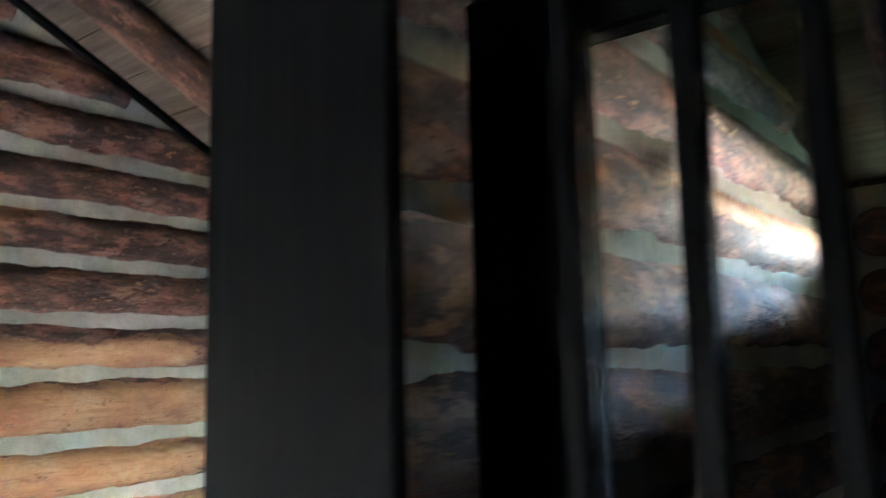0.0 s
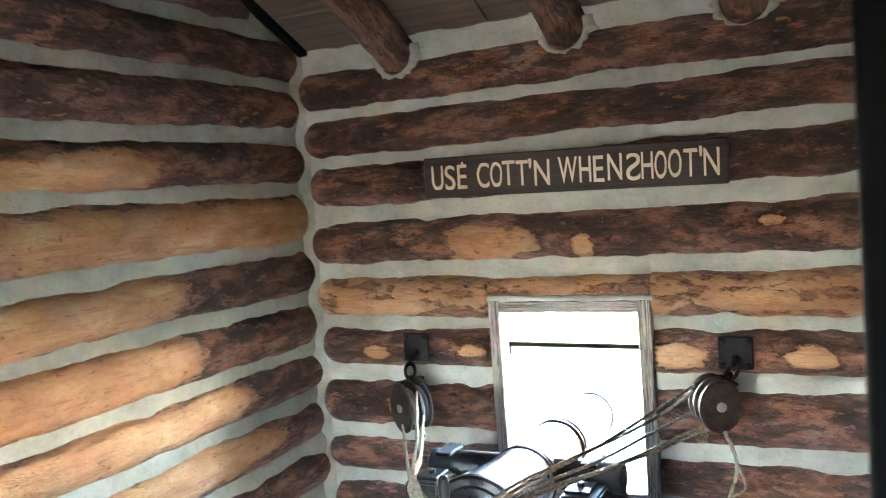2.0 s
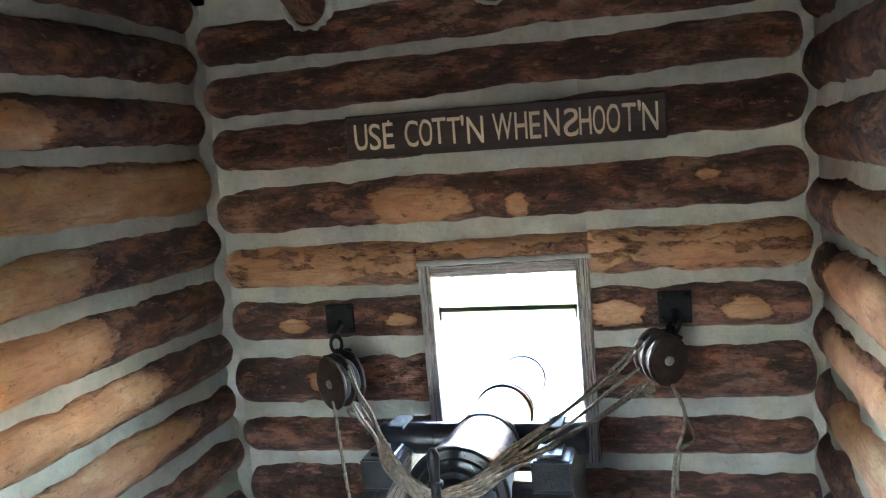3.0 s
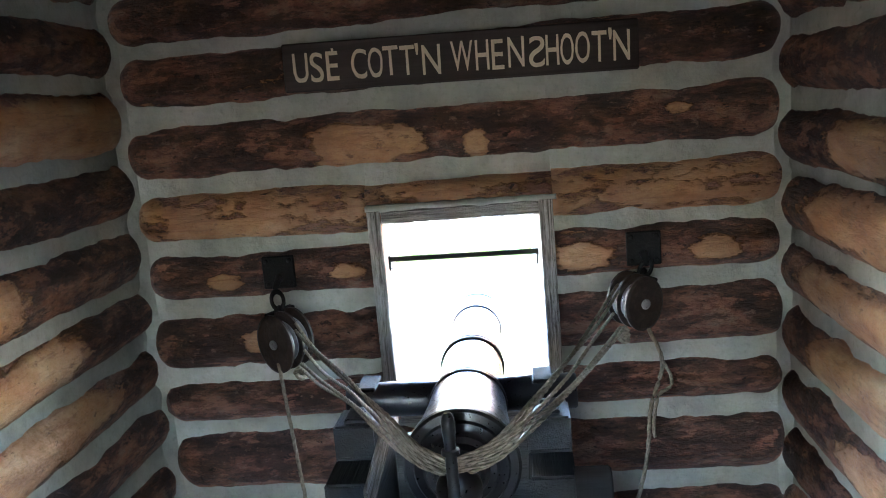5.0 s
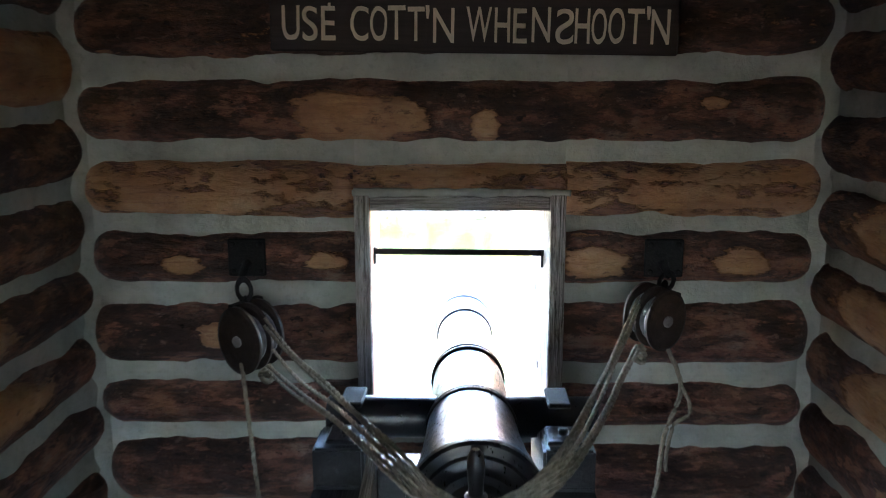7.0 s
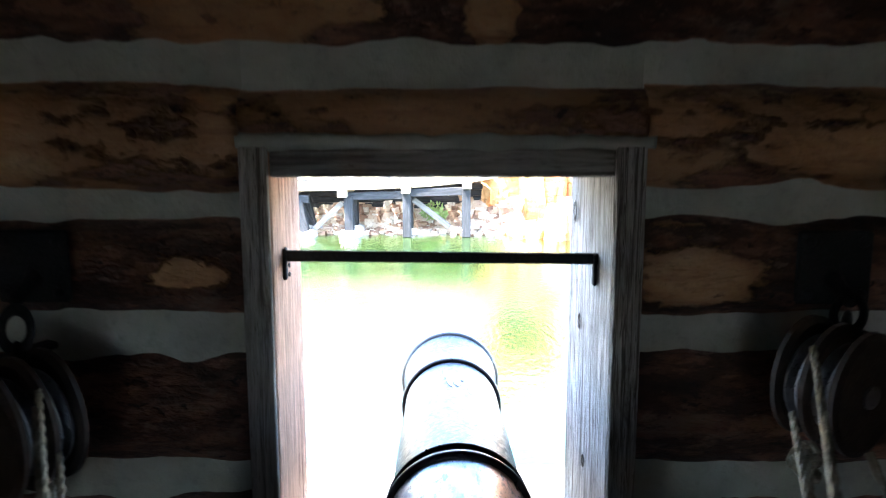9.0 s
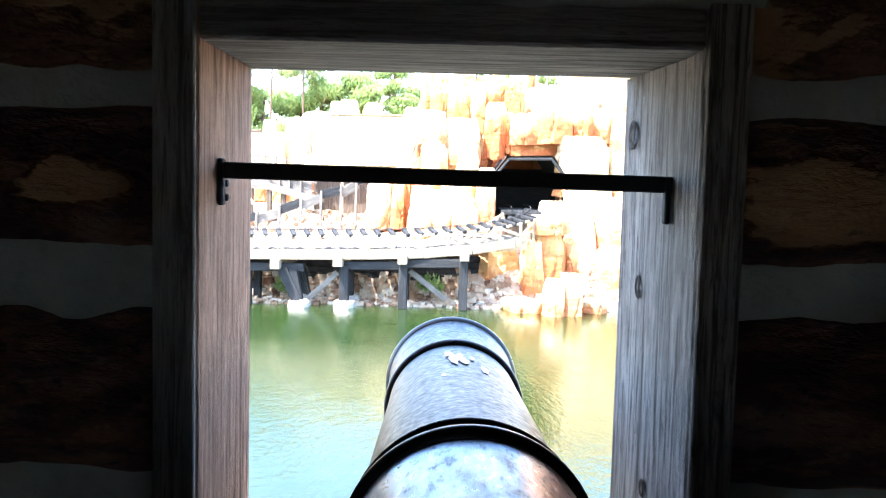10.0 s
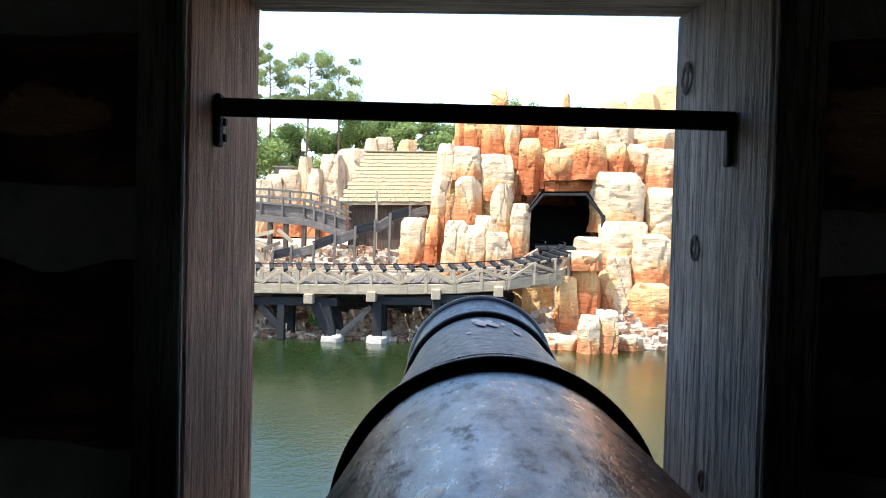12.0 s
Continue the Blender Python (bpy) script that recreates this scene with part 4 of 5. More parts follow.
def tackle(x, z, y, side, bx, size=1.0):
    plate = empty("wall_plate", (x, 3.33, 1.0), "black iron plate bolted to the log wall", "wall plate", "tackle plates")
    iron_plate = timber("plate", (x - 0.062, 3.336, 1.02), (x + 0.062, 3.336, 1.02), 0.016, 0.125, IRON, plate, bevel=0.004)
    turned("eye_bolt", (x, 3.335, 1.0), (x, 3.26, 0.975), [(0, 0.018), (0.02, 0.014), (0.07, 0.013), (0.078, 0.008)], IRON, plate, "", 16)
    for dx, dz in ((-0.045, 0.045), (0.045, 0.045), (-0.045, -0.045), (0.045, -0.045)):
        turned("bolt", (x + dx, 3.331, 1.02 + dz), (x + dx, 3.3, 1.02 + dz), [(0, 0.01), (0.006, 0.01), (0.01, 0.005)], IRON, iron_plate, "", 10)
    hook = Vector((x, 3.265, 0.975))
    c = Vector((bx, y, z))
    block = empty("tackle_block", c, "dark wooden two-sheave tackle block on an iron hook", "pulley block", "tackle blocks")
    # links from plate to block
    ax = Vector((-0.5 * side, 0.86, 0.04)).normalized()
    up = (hook - c).normalized()
    m, l = frame_of(c + up * 0.06, hook)
    for k in range(2):
        vs, fs = [], []
        for i in range(20):
            a = 2 * math.pi * i / 20
            for j in range(8):
                b = 2 * math.pi * j / 8
                r = 0.022 + 0.007 * math.cos(b)
                vs.append(((r * math.cos(a)) * 1.6, r * math.sin(a) if k else 0.007 * math.sin(b), 0.007 * math.sin(b) if k else r * math.sin(a)))
        for i in range(20):
            for j in range(8):
                fs.append((i * 8 + j, ((i + 1) % 20) * 8 + j, ((i + 1) % 20) * 8 + (j + 1) % 8, i * 8 + (j + 1) % 8))
        add("link", pydata("link", vs, fs), IRON, block, m @ Matrix.Translation((-l / 2 + 0.03 + l * 0.45 * k, 0, 0)), smooth=True)
    for off, nm in ((-0.05, "cheek_plate"), (0.0, "cheek_plate"), (0.05, "cheek_plate")):
        p = c + ax * (off - 0.009)
        vs, fs = lathe([(0, 0.06), (0.0, 0.08), (0.005, 0.09), (0.014, 0.09), (0.018, 0.08), (0.018, 0.06)], 36)
        me = pydata(nm, [(v[0], v[1] * size, v[2] * 1.22 * size) for v in vs], fs)
        add(nm, me, BLOCKWOOD, block, frame_of(p, p + ax)[0] @ Matrix.Translation((-0.5, 0, 0)), smooth=False)
    for off in (-0.025, 0.025):
        p = c + ax * (off - 0.012)
        turned("sheave", p, p + ax, [(0, 0.08 * size), (0.004, 0.08 * size), (0.012, 0.066 * size), (0.02, 0.08 * size), (0.024, 0.08 * size)], STEEL, block, "worn steel sheave", 36)
    p = c - ax * 0.066
    turned("pin", p, p + ax, [(0, 0.012), (0.003, 0.018), (0.129, 0.018), (0.132, 0.012)], STEEL, block, "bright iron pin", 20)
    m2, l2 = frame_of(c + up * 0.115 - ax * 0.07, c + up * 0.115 + ax * 0.07)
    timber("strap", c + up * 0.113 * size - ax * 0.065, c + up * 0.113 * size + ax * 0.065, 0.03, 0.012, IRON, block, bevel=0.003)
    return c, ax


CL, AXL = tackle(-2.83, 0.80, 3.17, -1, -2.785)
CR, AXR = tackle(-1.465, 0.87, 3.17, 1, -1.525, 0.88)

# ---- ropes ----
KNOT = Vector((-2.087, 2.085, 0.785))
rng = random.Random(9)


def tackle_ropes(c, ax, label):
    s = 1 if c.x > KNOT.x else -1
    for k in range(5):
        o = ax * (-0.03 + 0.015 * k)
        start = c + o + Vector((-s * (0.078, 0.07, 0.08, 0.05, 0.03)[k], -0.045, (0.055, 0.075, -0.03, -0.085, -0.1)[k]))
        end = KNOT + Vector((s * -0.004, 0.004 * k - 0.008, 0.022 - 0.0115 * k))
        drop = -0.012 - 0.006 * k
        mid0 = start.lerp(Vector((GA.x + s * 0.166, 2.185, 0.87)), 0.3) + Vector((0, 0, -0.01 - 0.003 * k + rng.uniform(-0.008, 0.008)))
        mid1 = start.lerp(Vector((GA.x + s * 0.166, 2.185, 0.87)), 0.62) + Vector((0.004 * k, 0.01 * (2 - k) * 0.6, drop * 0.7 + rng.uniform(-0.006, 0.006)))
        mid2 = Vector((GA.x + s * (0.166 + 0.003 * k), 2.185 - 0.004 * k, 0.884 - 0.012 * k))
        mid3 = Vector((GA.x + s * 0.085, 2.11, 0.834 - 0.012 * k))
        tagged(rope("tackle_rope", [start, mid0, mid1, mid2, mid3, end], 0.0057), label, "rope", "tackle ropes")
    # rope end knotted at the block
    b = c + Vector((-s * 0.05, -0.03, -0.1))
    pts = []
    for i in range(15):
        a = 4 * math.pi * i / 14
        pts.append(b + Vector((0.018 * math.cos(a), 0.016 * math.sin(a), -0.002 * i + 0.01 * math.sin(a * 1.5))))
    tagged(rope("rope_knot", pts, 0.0085), "knotted end of pale hemp rope under the block", "rope", "rope knots")


tackle_ropes(CL, AXL, "slack pale hemp rope from tackle block to breech")
tackle_ropes(CR, AXR, "slack pale hemp rope from tackle block to breech")
tagged(rope("hanging_rope", [CL + Vector((-0.02, -0.05, -0.07)), (-2.79, 3.1, 0.6), (-2.765, 3.09, 0.3), (-2.74, 3.08, 0.02)], 0.0075), "pale rope tail hanging from the tackle block", "rope", "rope tails")
tagged(rope("hanging_rope", [CR + Vector((0.035, -0.05, -0.09)), (-1.45, 3.1, 0.66), (-1.495, 3.1, 0.5), (-1.52, 3.09, 0.3), (-1.60, 3.07, 0.02)], 0.0075), "pale rope tail hanging from the tackle block", "rope", "rope tails")
tagged(rope("rope_end", [(-1.45, 3.092, 0.67), (-1.425, 3.085, 0.62), (-1.43, 3.08, 0.58), (-1.47, 3.085, 0.55), (-1.49, 3.08, 0.45), (-1.488, 3.08, 0.4)], 0.0065), "frayed rope end tied to the hanging tail", "rope")
tagged(rope("breech_loop", [(-2.145, 2.085, 0.52), (-2.135, 2.083, 0.66), (-2.1, 2.082, 0.73), (-2.06, 2.083, 0.72), (-2.035, 2.085, 0.63), (-2.03, 2.088, 0.52)], 0.0105), "thick hemp loop hung over the breech knob", "rope")

# ---- outdoors: ground and river ----
WATER_Z = -3.3


def ground_z(x, y):
    """The fort's bank, the river bed and the rising far shore."""
    if y < 9:
        t = min(1, max(0, (y - 5.4) / 3.2))
        return -0.3 - 4.6 * t * t * (3 - 2 * t)
    shore = 31.2 + 0.8 * noise.noise((x * 0.15, 1.0, 0)) + (1.0 if x > 0 else 0.0)
    shore += 2.2 * min(1, max(0, (x + 13) / 1.5)) * min(1, max(0, (0.6 - x) / 1.2))
    if y < shore - 2:
        return -4.9
    t = (y - shore + 2)
    z = -4.9 + 0.9 * min(t, 2.0) + 0.62 * min(max(t - 2.0, 0), 4.2) + 0.05 * min(max(t - 6.2, 0), 6)
    z += 0.04 * min(max(y - 42, 0), 60)
    return z + 0.25 * noise.noise((x * 0.5, y * 0.5, 2.0)) + 0.1 * noise.noise((x * 2.1, y * 2.1, 2.0))


def grid(xs, ys):
    vs = [(x, y, ground_z(x, y)) for y in ys for x in xs]
    n = len(xs)
    return vs, [(j * n + i, j * n + i + 1, (j + 1) * n + i + 1, (j + 1) * n + i) for j in range(len(ys) - 1) for i in range(n - 1)]


xs = [-2000, -600, -200, -90, -50, -35] + [-25 + 0.5 * i for i in range(81)] + [20, 30, 50, 90, 200, 600, 2000]
ys = [-2000, -500, -120, -40, -15, -6, -2, 0, 2, 3.5, 4.5, 5.5, 6.5, 7.5, 9, 12, 18, 24, 27, 28.5] + [29 + 0.4 * i for i in range(48)] + [50, 55, 62, 75, 100, 160, 400, 1000, 2500]
vs, fs = grid(xs, ys)
tagged(add("ground", pydata("ground", vs, fs), EARTH, smooth=True), "dry reddish earth and rubble on both banks", "ground", kind="structure")
tagged(add("river", pydata("river", [(-900, 5.2, WATER_Z), (900, 5.2, WATER_Z), (900, 36, WATER_Z), (-900, 36, WATER_Z)], [(0, 1, 2, 3)]), WATER), "still green river reflecting sky and rocks", "water", kind="structure")


# ---- rocks ----
def rock_mesh(w, d, h, seed, square=8.0, nseg=56):
    """A cast sandstone block: a boxy body with broken corners, flat worn faces, a few open joints and ledges."""
    rr = random.Random(seed)
    turn = rr.uniform(-0.35, 0.35)
    rows = max(14, min(44, int(h / 0.075)))
    taper = rr.uniform(0.02, 0.2)
    lean = rr.uniform(-0.05, 0.05)
    off = Vector((seed * 5.1, seed * 2.3, seed * 1.7))
    cell = 1.0 / max(0.5, min(w, 1.5))
    cuts = []
    for _ in range(5):      # upright corners knocked off
        a = rr.uniform(math.pi * 0.95, math.pi * 2.05)
        cuts.append((Vector((math.cos(a), math.sin(a), rr.uniform(-0.08, 0.1))).normalized(), rr.uniform(0.86, 1.06)))
    for _ in range(4):      # slanting breaks about the crown
        a = rr.uniform(0, math.pi * 2)
        cuts.append((Vector((math.cos(a), math.sin(a), rr.uniform(0.5, 1.6))).normalized(), rr.uniform(0.98, 1.16)))
    rings = [(j / rows, 1.0) for j in range(rows + 1)] + [(1.0, f) for f in (0.8, 0.55, 0.28)]
    vs, fs = [], []
    for t, f in rings:
        crown = 1 - 0.12 * max(0.0, (t - 0.9) / 0.1) ** 2
        ledge = 0.05 * noise.noise((seed * 3.7, t * h * 1.9, 0.5))
        for k in range(nseg):
            a = 2 * math.pi * k / nseg
            ca, sa = math.cos(a + turn), math.sin(a + turn)
            r = (abs(ca) ** square + abs(sa) ** square) ** (-1 / square)
            r *= crown * (1 - taper * t + (ledge if f == 1 else 0)) * f
            u = Vector((math.cos(a) * r, math.sin(a) * r, t * 2 - 1))
            for nrm, dist in cuts:
                over = u.dot(nrm) - dist
                if over > 0:
                    u -= nrm * over
            q = Vector((u.x * w / 2, u.y * d / 2, (u.z + 1) / 2 * h))
            p = Vector((q.x * 1.3, q.y * 1.3, q.z * 0.45)) * cell + off
            dist, near = noise.voronoi(p)
            crack = math.exp(-((dist[1] - dist[0]) / 0.035) ** 2)
            grow = 0.06 * noise.noise(near[0] * 7.3) + 0.05 * noise.noise(q * 1.6 + off) + 0.03 * noise.noise(q * 5.0 + off) + 0.016 * noise.noise(q * 13.0 + off) - 0.075 * crack
            grow *= min(1.0, 0.4 + 0.45 * w)
            out = Vector((u.x, u.y, 0))
            if out.length > 1e-6:
                out.normalize()
            vs.append(q + out * grow * f + Vector((lean * q.z, 0.03 * q.z, grow * (0.5 if t > 0.95 else 0))))
    n = len(rings)
    for j in range(n - 1):
        for k in range(nseg):
            q = (k + 1) % nseg
            fs.append((j * nseg + k, j * nseg + q, (j + 1) * nseg + q, (j + 1) * nseg + k))
    fs.append(tuple((n - 1) * nseg + k for k in range(nseg)))
    fs.append(tuple(reversed(range(nseg))))
    me = pydata("rock", vs, fs)
    me.polygons.foreach_set("use_smooth", [len(p.vertices) == 4 for p in me.polygons])
    bm = bmesh.new()
    bm.from_mesh(me)
    for e in bm.edges:
        e.smooth = e.calc_face_angle(0) < 0.45
    bm.to_mesh(me)
    bm.free()
    return me


ROCKS = [0]


def rock(parent, x, y, z, w, h, look_of="r"):
    """A block whose front stands at y and whose foot is at z."""
    ROCKS[0] += 1
    d = max(w * 0.95, 1.0)
    add("rock", rock_mesh(w * 1.04, d, h, ROCKS[0]), PALEROCK if look_of == "p" else REDROCK, parent, Matrix.Translation((x, y + d * 0.4, z)))


butte = empty("rock_butte", (0, 38, -1), "tall red and cream sandstone butte with a mine tunnel", "rock formation")
outcrop = empty("rock_outcrop", (3, 34, -3), "cream and orange rock outcrop at the river's edge", "rock formation")
islet = empty("rock_islet", (2, 30, -3.6), "small split rock standing in the river", "rock")
bank = empty("bank_rocks", (1, 31, -3.4), "flat pale stones along the water's edge", "rock")
far = empty("rock_ridge", (-9, 45, 1), "low pale rock ridge behind the shed", "rock formation")
boulder = empty("boulder", (-5.2, 36.6, -0.5), "yellow-cream boulder on the rocky slope", "rock")
mesa = empty("rock_mesa", (6, 64, 2), "distant layered pale rock mesa", "rock formation")
rock(butte, -3.35, 38.5, 3.24, 0.73, 2.67, "r")
rock(butte, -2.75, 38.2, 3.81, 0.87, 1.94, "r")
rock(butte, -1.87, 37.9, 3.24, 1.24, 2.62, "r")
rock(butte, -1.16, 37.6, 3.23, 0.61, 2.17, "p")
rock(butte, -0.48, 38, 4.32, 0.97, 1.45, "r")
rock(butte, -0.41, 37, 2.14, 0.93, 2.39, "r")
rock(butte, 0.29, 37.7, 3.79, 0.85, 1.84, "r")
rock(butte, 0.11, 37.3, 2.42, 0.56, 1.70, "r")
rock(butte, 0.82, 36.3, 2.74, 1.33, 1.31, "r")
rock(butte, 1.90, 36, 2.79, 1.34, 1.61, "r")
rock(butte, 3.01, 36.7, 2.58, 1.04, 1.78, "r")
rock(butte, 1.24, 36.9, 2.30, 2.53, 0.83, "r")
rock(butte, 1.68, 38.6, 3.73, 2.07, 1.62, "p")
rock(butte, 3.24, 38.6, 4.00, 1.75, 1.28, "p")
rock(butte, 5.12, 38.8, 3.82, 2.39, 1.52, "p")
rock(butte, 3.94, 37.2, 2.91, 0.99, 1.46, "p")
rock(butte, 5.07, 37, 2.14, 1.75, 2.07, "p")
rock(butte, 3.10, 35.3, 0.70, 2.00, 2.41, "p")
rock(butte, 4.72, 35.5, -0.19, 1.26, 2.71, "p")
rock(butte, -3.91, 37.6, 2.10, 0.90, 2.20, "p")
rock(butte, -4.05, 36.9, -0.85, 1.03, 3.96, "p")
rock(butte, -3.56, 37.1, -0.14, 0.84, 2.86, "r")
rock(butte, -4.40, 36.4, -0.83, 0.62, 2.07, "r")
rock(butte, -2.99, 36.3, 2.69, 1.14, 1.37, "p")
rock(butte, -1.93, 36.5, 1.86, 1.65, 1.92, "p")
rock(butte, -2.87, 35.8, 0.49, 1.04, 2.32, "p")
rock(butte, -3.43, 35.2, -1.19, 1.02, 2.22, "p")
rock(butte, -2.58, 35, -1.15, 1.01, 2.03, "p")
rock(butte, -2.06, 36.6, 0.61, 1.24, 1.61, "r")
rock(butte, -2.04, 35.3, -0.93, 0.98, 2.18, "p")
rock(butte, -1.48, 35.5, -1.15, 0.85, 3.66, "p")
rock(butte, -1.62, 34.8, -1.22, 1.09, 1.82, "p")
rock(butte, -0.91, 35, -1.32, 0.83, 3.07, "p")
rock(butte, -0.88, 37.4, 1.23, 0.66, 2.23, "r")
rock(butte, -1.80, 40.5, 4.38, 0.87, 2.65, "r")
rock(butte, 1.27, 41, 4.49, 0.41, 2.49, "r")
rock(outcrop, 3.18, 34.6, -1.17, 1.88, 2.33, "p")
rock(outcrop, 4.26, 34.2, -1.28, 2.18, 1.96, "p")
rock(outcrop, 4.24, 33.4, -3.39, 2.11, 2.27, "r")
rock(outcrop, 3.02, 33.9, -3.50, 1.00, 3.32, "p")
rock(outcrop, 1.47, 32.9, -0.69, 1.46, 0.70, "p")
rock(outcrop, 1.54, 33, -3.17, 1.18, 2.80, "r")
rock(outcrop, 0.87, 32.7, -3.15, 0.73, 2.25, "r")
rock(outcrop, 2.44, 33.9, -3.27, 0.80, 2.54, "r")
rock(outcrop, 2.00, 34.9, -0.57, 1.30, 1.09, "p")
rock(islet, 1.40, 30.2, -3.58, 0.72, 1.50, "p")
rock(islet, 2.03, 30.4, -3.59, 0.76, 1.70, "p")
rock(bank, 0.45, 31, -3.42, 1.53, 0.54, "p")
rock(bank, 2.91, 31.2, -3.31, 0.88, 0.49, "p")
rock(far, -8.52, 47, 0.00, 0.85, 5.38, "p")
rock(far, -7.65, 47.3, 0.00, 1.22, 5.49, "p")
rock(far, -6.70, 47, 0.00, 0.97, 5.38, "r")
rock(far, -10.18, 45, 0.00, 1.52, 4.32, "p")
rock(far, -11.69, 45.3, 0.00, 0.77, 4.17, "p")
rock(far, -12.41, 45, 0.00, 1.29, 3.46, "p")
rock(far, -11.02, 44.7, 0.00, 0.87, 3.53, "p")
rock(far, -13.10, 44.6, 0.00, 0.99, 3.20, "p")
rock(far, -9.39, 45.6, 0.00, 1.69, 4.68, "p")
rock(far, -13.73, 44.2, 0.00, 1.01, 2.87, "p")
rock(boulder, -5.10, 36.6, -0.86, 1.21, 1.95, "p")
rock(mesa, 6.45, 62, 0.30, 2.37, 9.63, "r")
rock(mesa, 8.78, 64, 0.30, 3.25, 10.51, "r")
rock(mesa, 11.44, 66, 0.30, 3.76, 11.51, "r")
rock(outcrop, -0.3, 33.9, -3.5, 1.5, 2.5, "r")
# the mass behind the blocks
rock(butte, -0.90, 41, 1.9, 4.6, 4.3, "r")
rock(butte, 3.96, 42, 1.9, 6.4, 4.0, "p")
rock(butte, -3.2, 40, -1.24, 2.2, 6.0, "r")
rock(butte, 3.9, 37.4, -1.6, 3.4, 4.2, "p")
rock(butte, -2.4, 37.6, -1.4, 3.2, 5.2, "r")
rock(outcrop, 3.6, 35.2, -3.6, 3.6, 3.9, "p")
# loose rubble along the far bank
rr = random.Random(21)
vs, fs = [], []
for k in range(3200):
    x = rr.uniform(-14, 6)
    y = rr.choice((rr.uniform(31.6, 33.8), rr.uniform(33.5, 39), rr.uniform(34, 38)))
    if -1.0 < x < 2.8 and y > 34:
        continue
    s = rr.uniform(0.06, 0.3) * (1 if y < 33.5 else 1.2)
    z = max(ground_z(x, y), WATER_Z - 0.03)
    b = len(vs)
    for j in range(8):
        c = Vector(((j & 1) - 0.5, ((j >> 1) & 1) - 0.5, ((j >> 2) & 1) - 0.35))
        c = Vector((c.x * rr.uniform(0.6, 1.5), c.y * rr.uniform(0.6, 1.4), c.z * rr.uniform(0.5, 1.1))) * s
        vs.append((x + c.x, y + c.y, z + c.z))
    for f in ((0, 2, 3, 1), (4, 5, 7, 6), (0, 1, 5, 4), (2, 6, 7, 3), (0, 4, 6, 2), (1, 3, 7, 5)):
        fs.append(tuple(b + q for q in f))
tagged(add("rubble", pydata("rubble", vs, fs), RUBBLE), "loose pale rubble on the far bank", "rubble", kind="stuff")

# mine tunnel
tunnel = empty("mine_tunnel", (0.9, 36, -0.4), "timber-framed mine tunnel mouth with dark inside", "tunnel")
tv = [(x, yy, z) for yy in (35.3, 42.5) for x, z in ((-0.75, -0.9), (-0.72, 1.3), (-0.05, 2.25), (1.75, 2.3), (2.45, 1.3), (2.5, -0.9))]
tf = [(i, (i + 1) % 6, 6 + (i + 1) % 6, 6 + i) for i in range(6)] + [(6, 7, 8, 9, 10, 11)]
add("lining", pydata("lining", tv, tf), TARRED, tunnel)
for p, q in (((-0.62, 35.35, -0.6), (-0.62, 35.35, 1.35)), ((-0.62, 35.35, 1.3), (0.05, 35.35, 2.14)), ((0.0, 35.35, 2.12), (1.75, 35.35, 2.16)), ((1.7, 35.35, 2.16), (2.35, 35.35, 1.35)), ((2.38, 35.35, -0.6), (2.38, 35.35, 1.4))):
    timber("frame_timber", p, q, 0.14, 0.1, TARRED, tunnel, "dark weathered frame timber", 0.02)

# ---- trestle along the bank ----
trestle = empty("timber_trestle", (-5, 31.4, -3.3), "weathered timber mine-railway trestle over the bank", "trestle")
PATH_T = [(-15.0, 31.2, -1.36), (-12.0, 31.05, -1.36), (-9.0, 31.0, -1.34), (-6.0, 31.05, -1.28), (-3.5, 31.1, -1.2), (-1.6, 31.3, -1.04), (-0.1, 31.8, -0.82), (0.75, 32.7, -0.62), (1.2, 34.2, -0.45), (1.3, 35.8, -0.4), (1.25, 40.0, -0.4)]


def along(d):
    """A place and way d metres along the trestle."""
    for a, b in zip(PATH_T, PATH_T[1:]):
        a, b = Vector(a), Vector(b)
        l = (b - a).length
        if d <= l:
            return a.lerp(b, d / l), (b - a).normalized()
        d -= l
    return Vector(PATH_T[-1]), Vector((0, 1, 0))


TOTAL = sum((Vector(b) - Vector(a)).length for a, b in zip(PATH_T, PATH_T[1:]))
UPZ = Vector((0, 0, 1))


def beside(d, off, up):
    """A place d metres along the trestle, off metres towards the river, up metres above its line."""
    p, w = along(d)
    return p + w.cross(UPZ).normalized() * off + UPZ * up


d = 0.0
while d < TOTAL - 4.8:
    for off in (0.0, -1.35):
        timber("stringer", beside(d, off, -0.17), beside(d + 1.7, off, -0.17), 0.16, 0.34, TRESTLE, trestle, "", 0.015)
    d += 1.7
d = 0.0
k = 0
while d < TOTAL - 4.6:
    bay = 0.64 if along(d)[0].x < -8.0 else 0.95
    for off in (0.03, -1.38):
        timber("rail_post", beside(d, off, -0.3), beside(d, off, 0.5), 0.1, 0.1, TRESTLE, trestle, "", 0.008)
        lo, hi = (0.42, 0.04) if k % 2 else (0.04, 0.42)
        timber("brace", beside(d + 0.04, off + 0.03, lo), beside(d + bay - 0.04, off + 0.03, hi), 0.06, 0.11, TRESTLE, trestle, "", 0.008)
        timber("top_rail", beside(d, off - 0.02, 0.45), beside(d + bay, off - 0.02, 0.45), 0.09, 0.07, TRESTLE, trestle, "", 0.008)
    d += bay
    k += 1
d = 0.1
while d < TOTAL - 0.6:
    way = along(d)[1]
    inside = d > TOTAL - 5.5
    timber("tie", beside(d, 0.06, 0.47), beside(d, -1.5 if inside else -0.55, 0.47 if inside else 0.66) - way * (0.05 if inside else 0.2), 0.15, 0.13, TARRED, trestle, "dark tarred tie end", 0.015)
    d += 0.49
d = 0.0
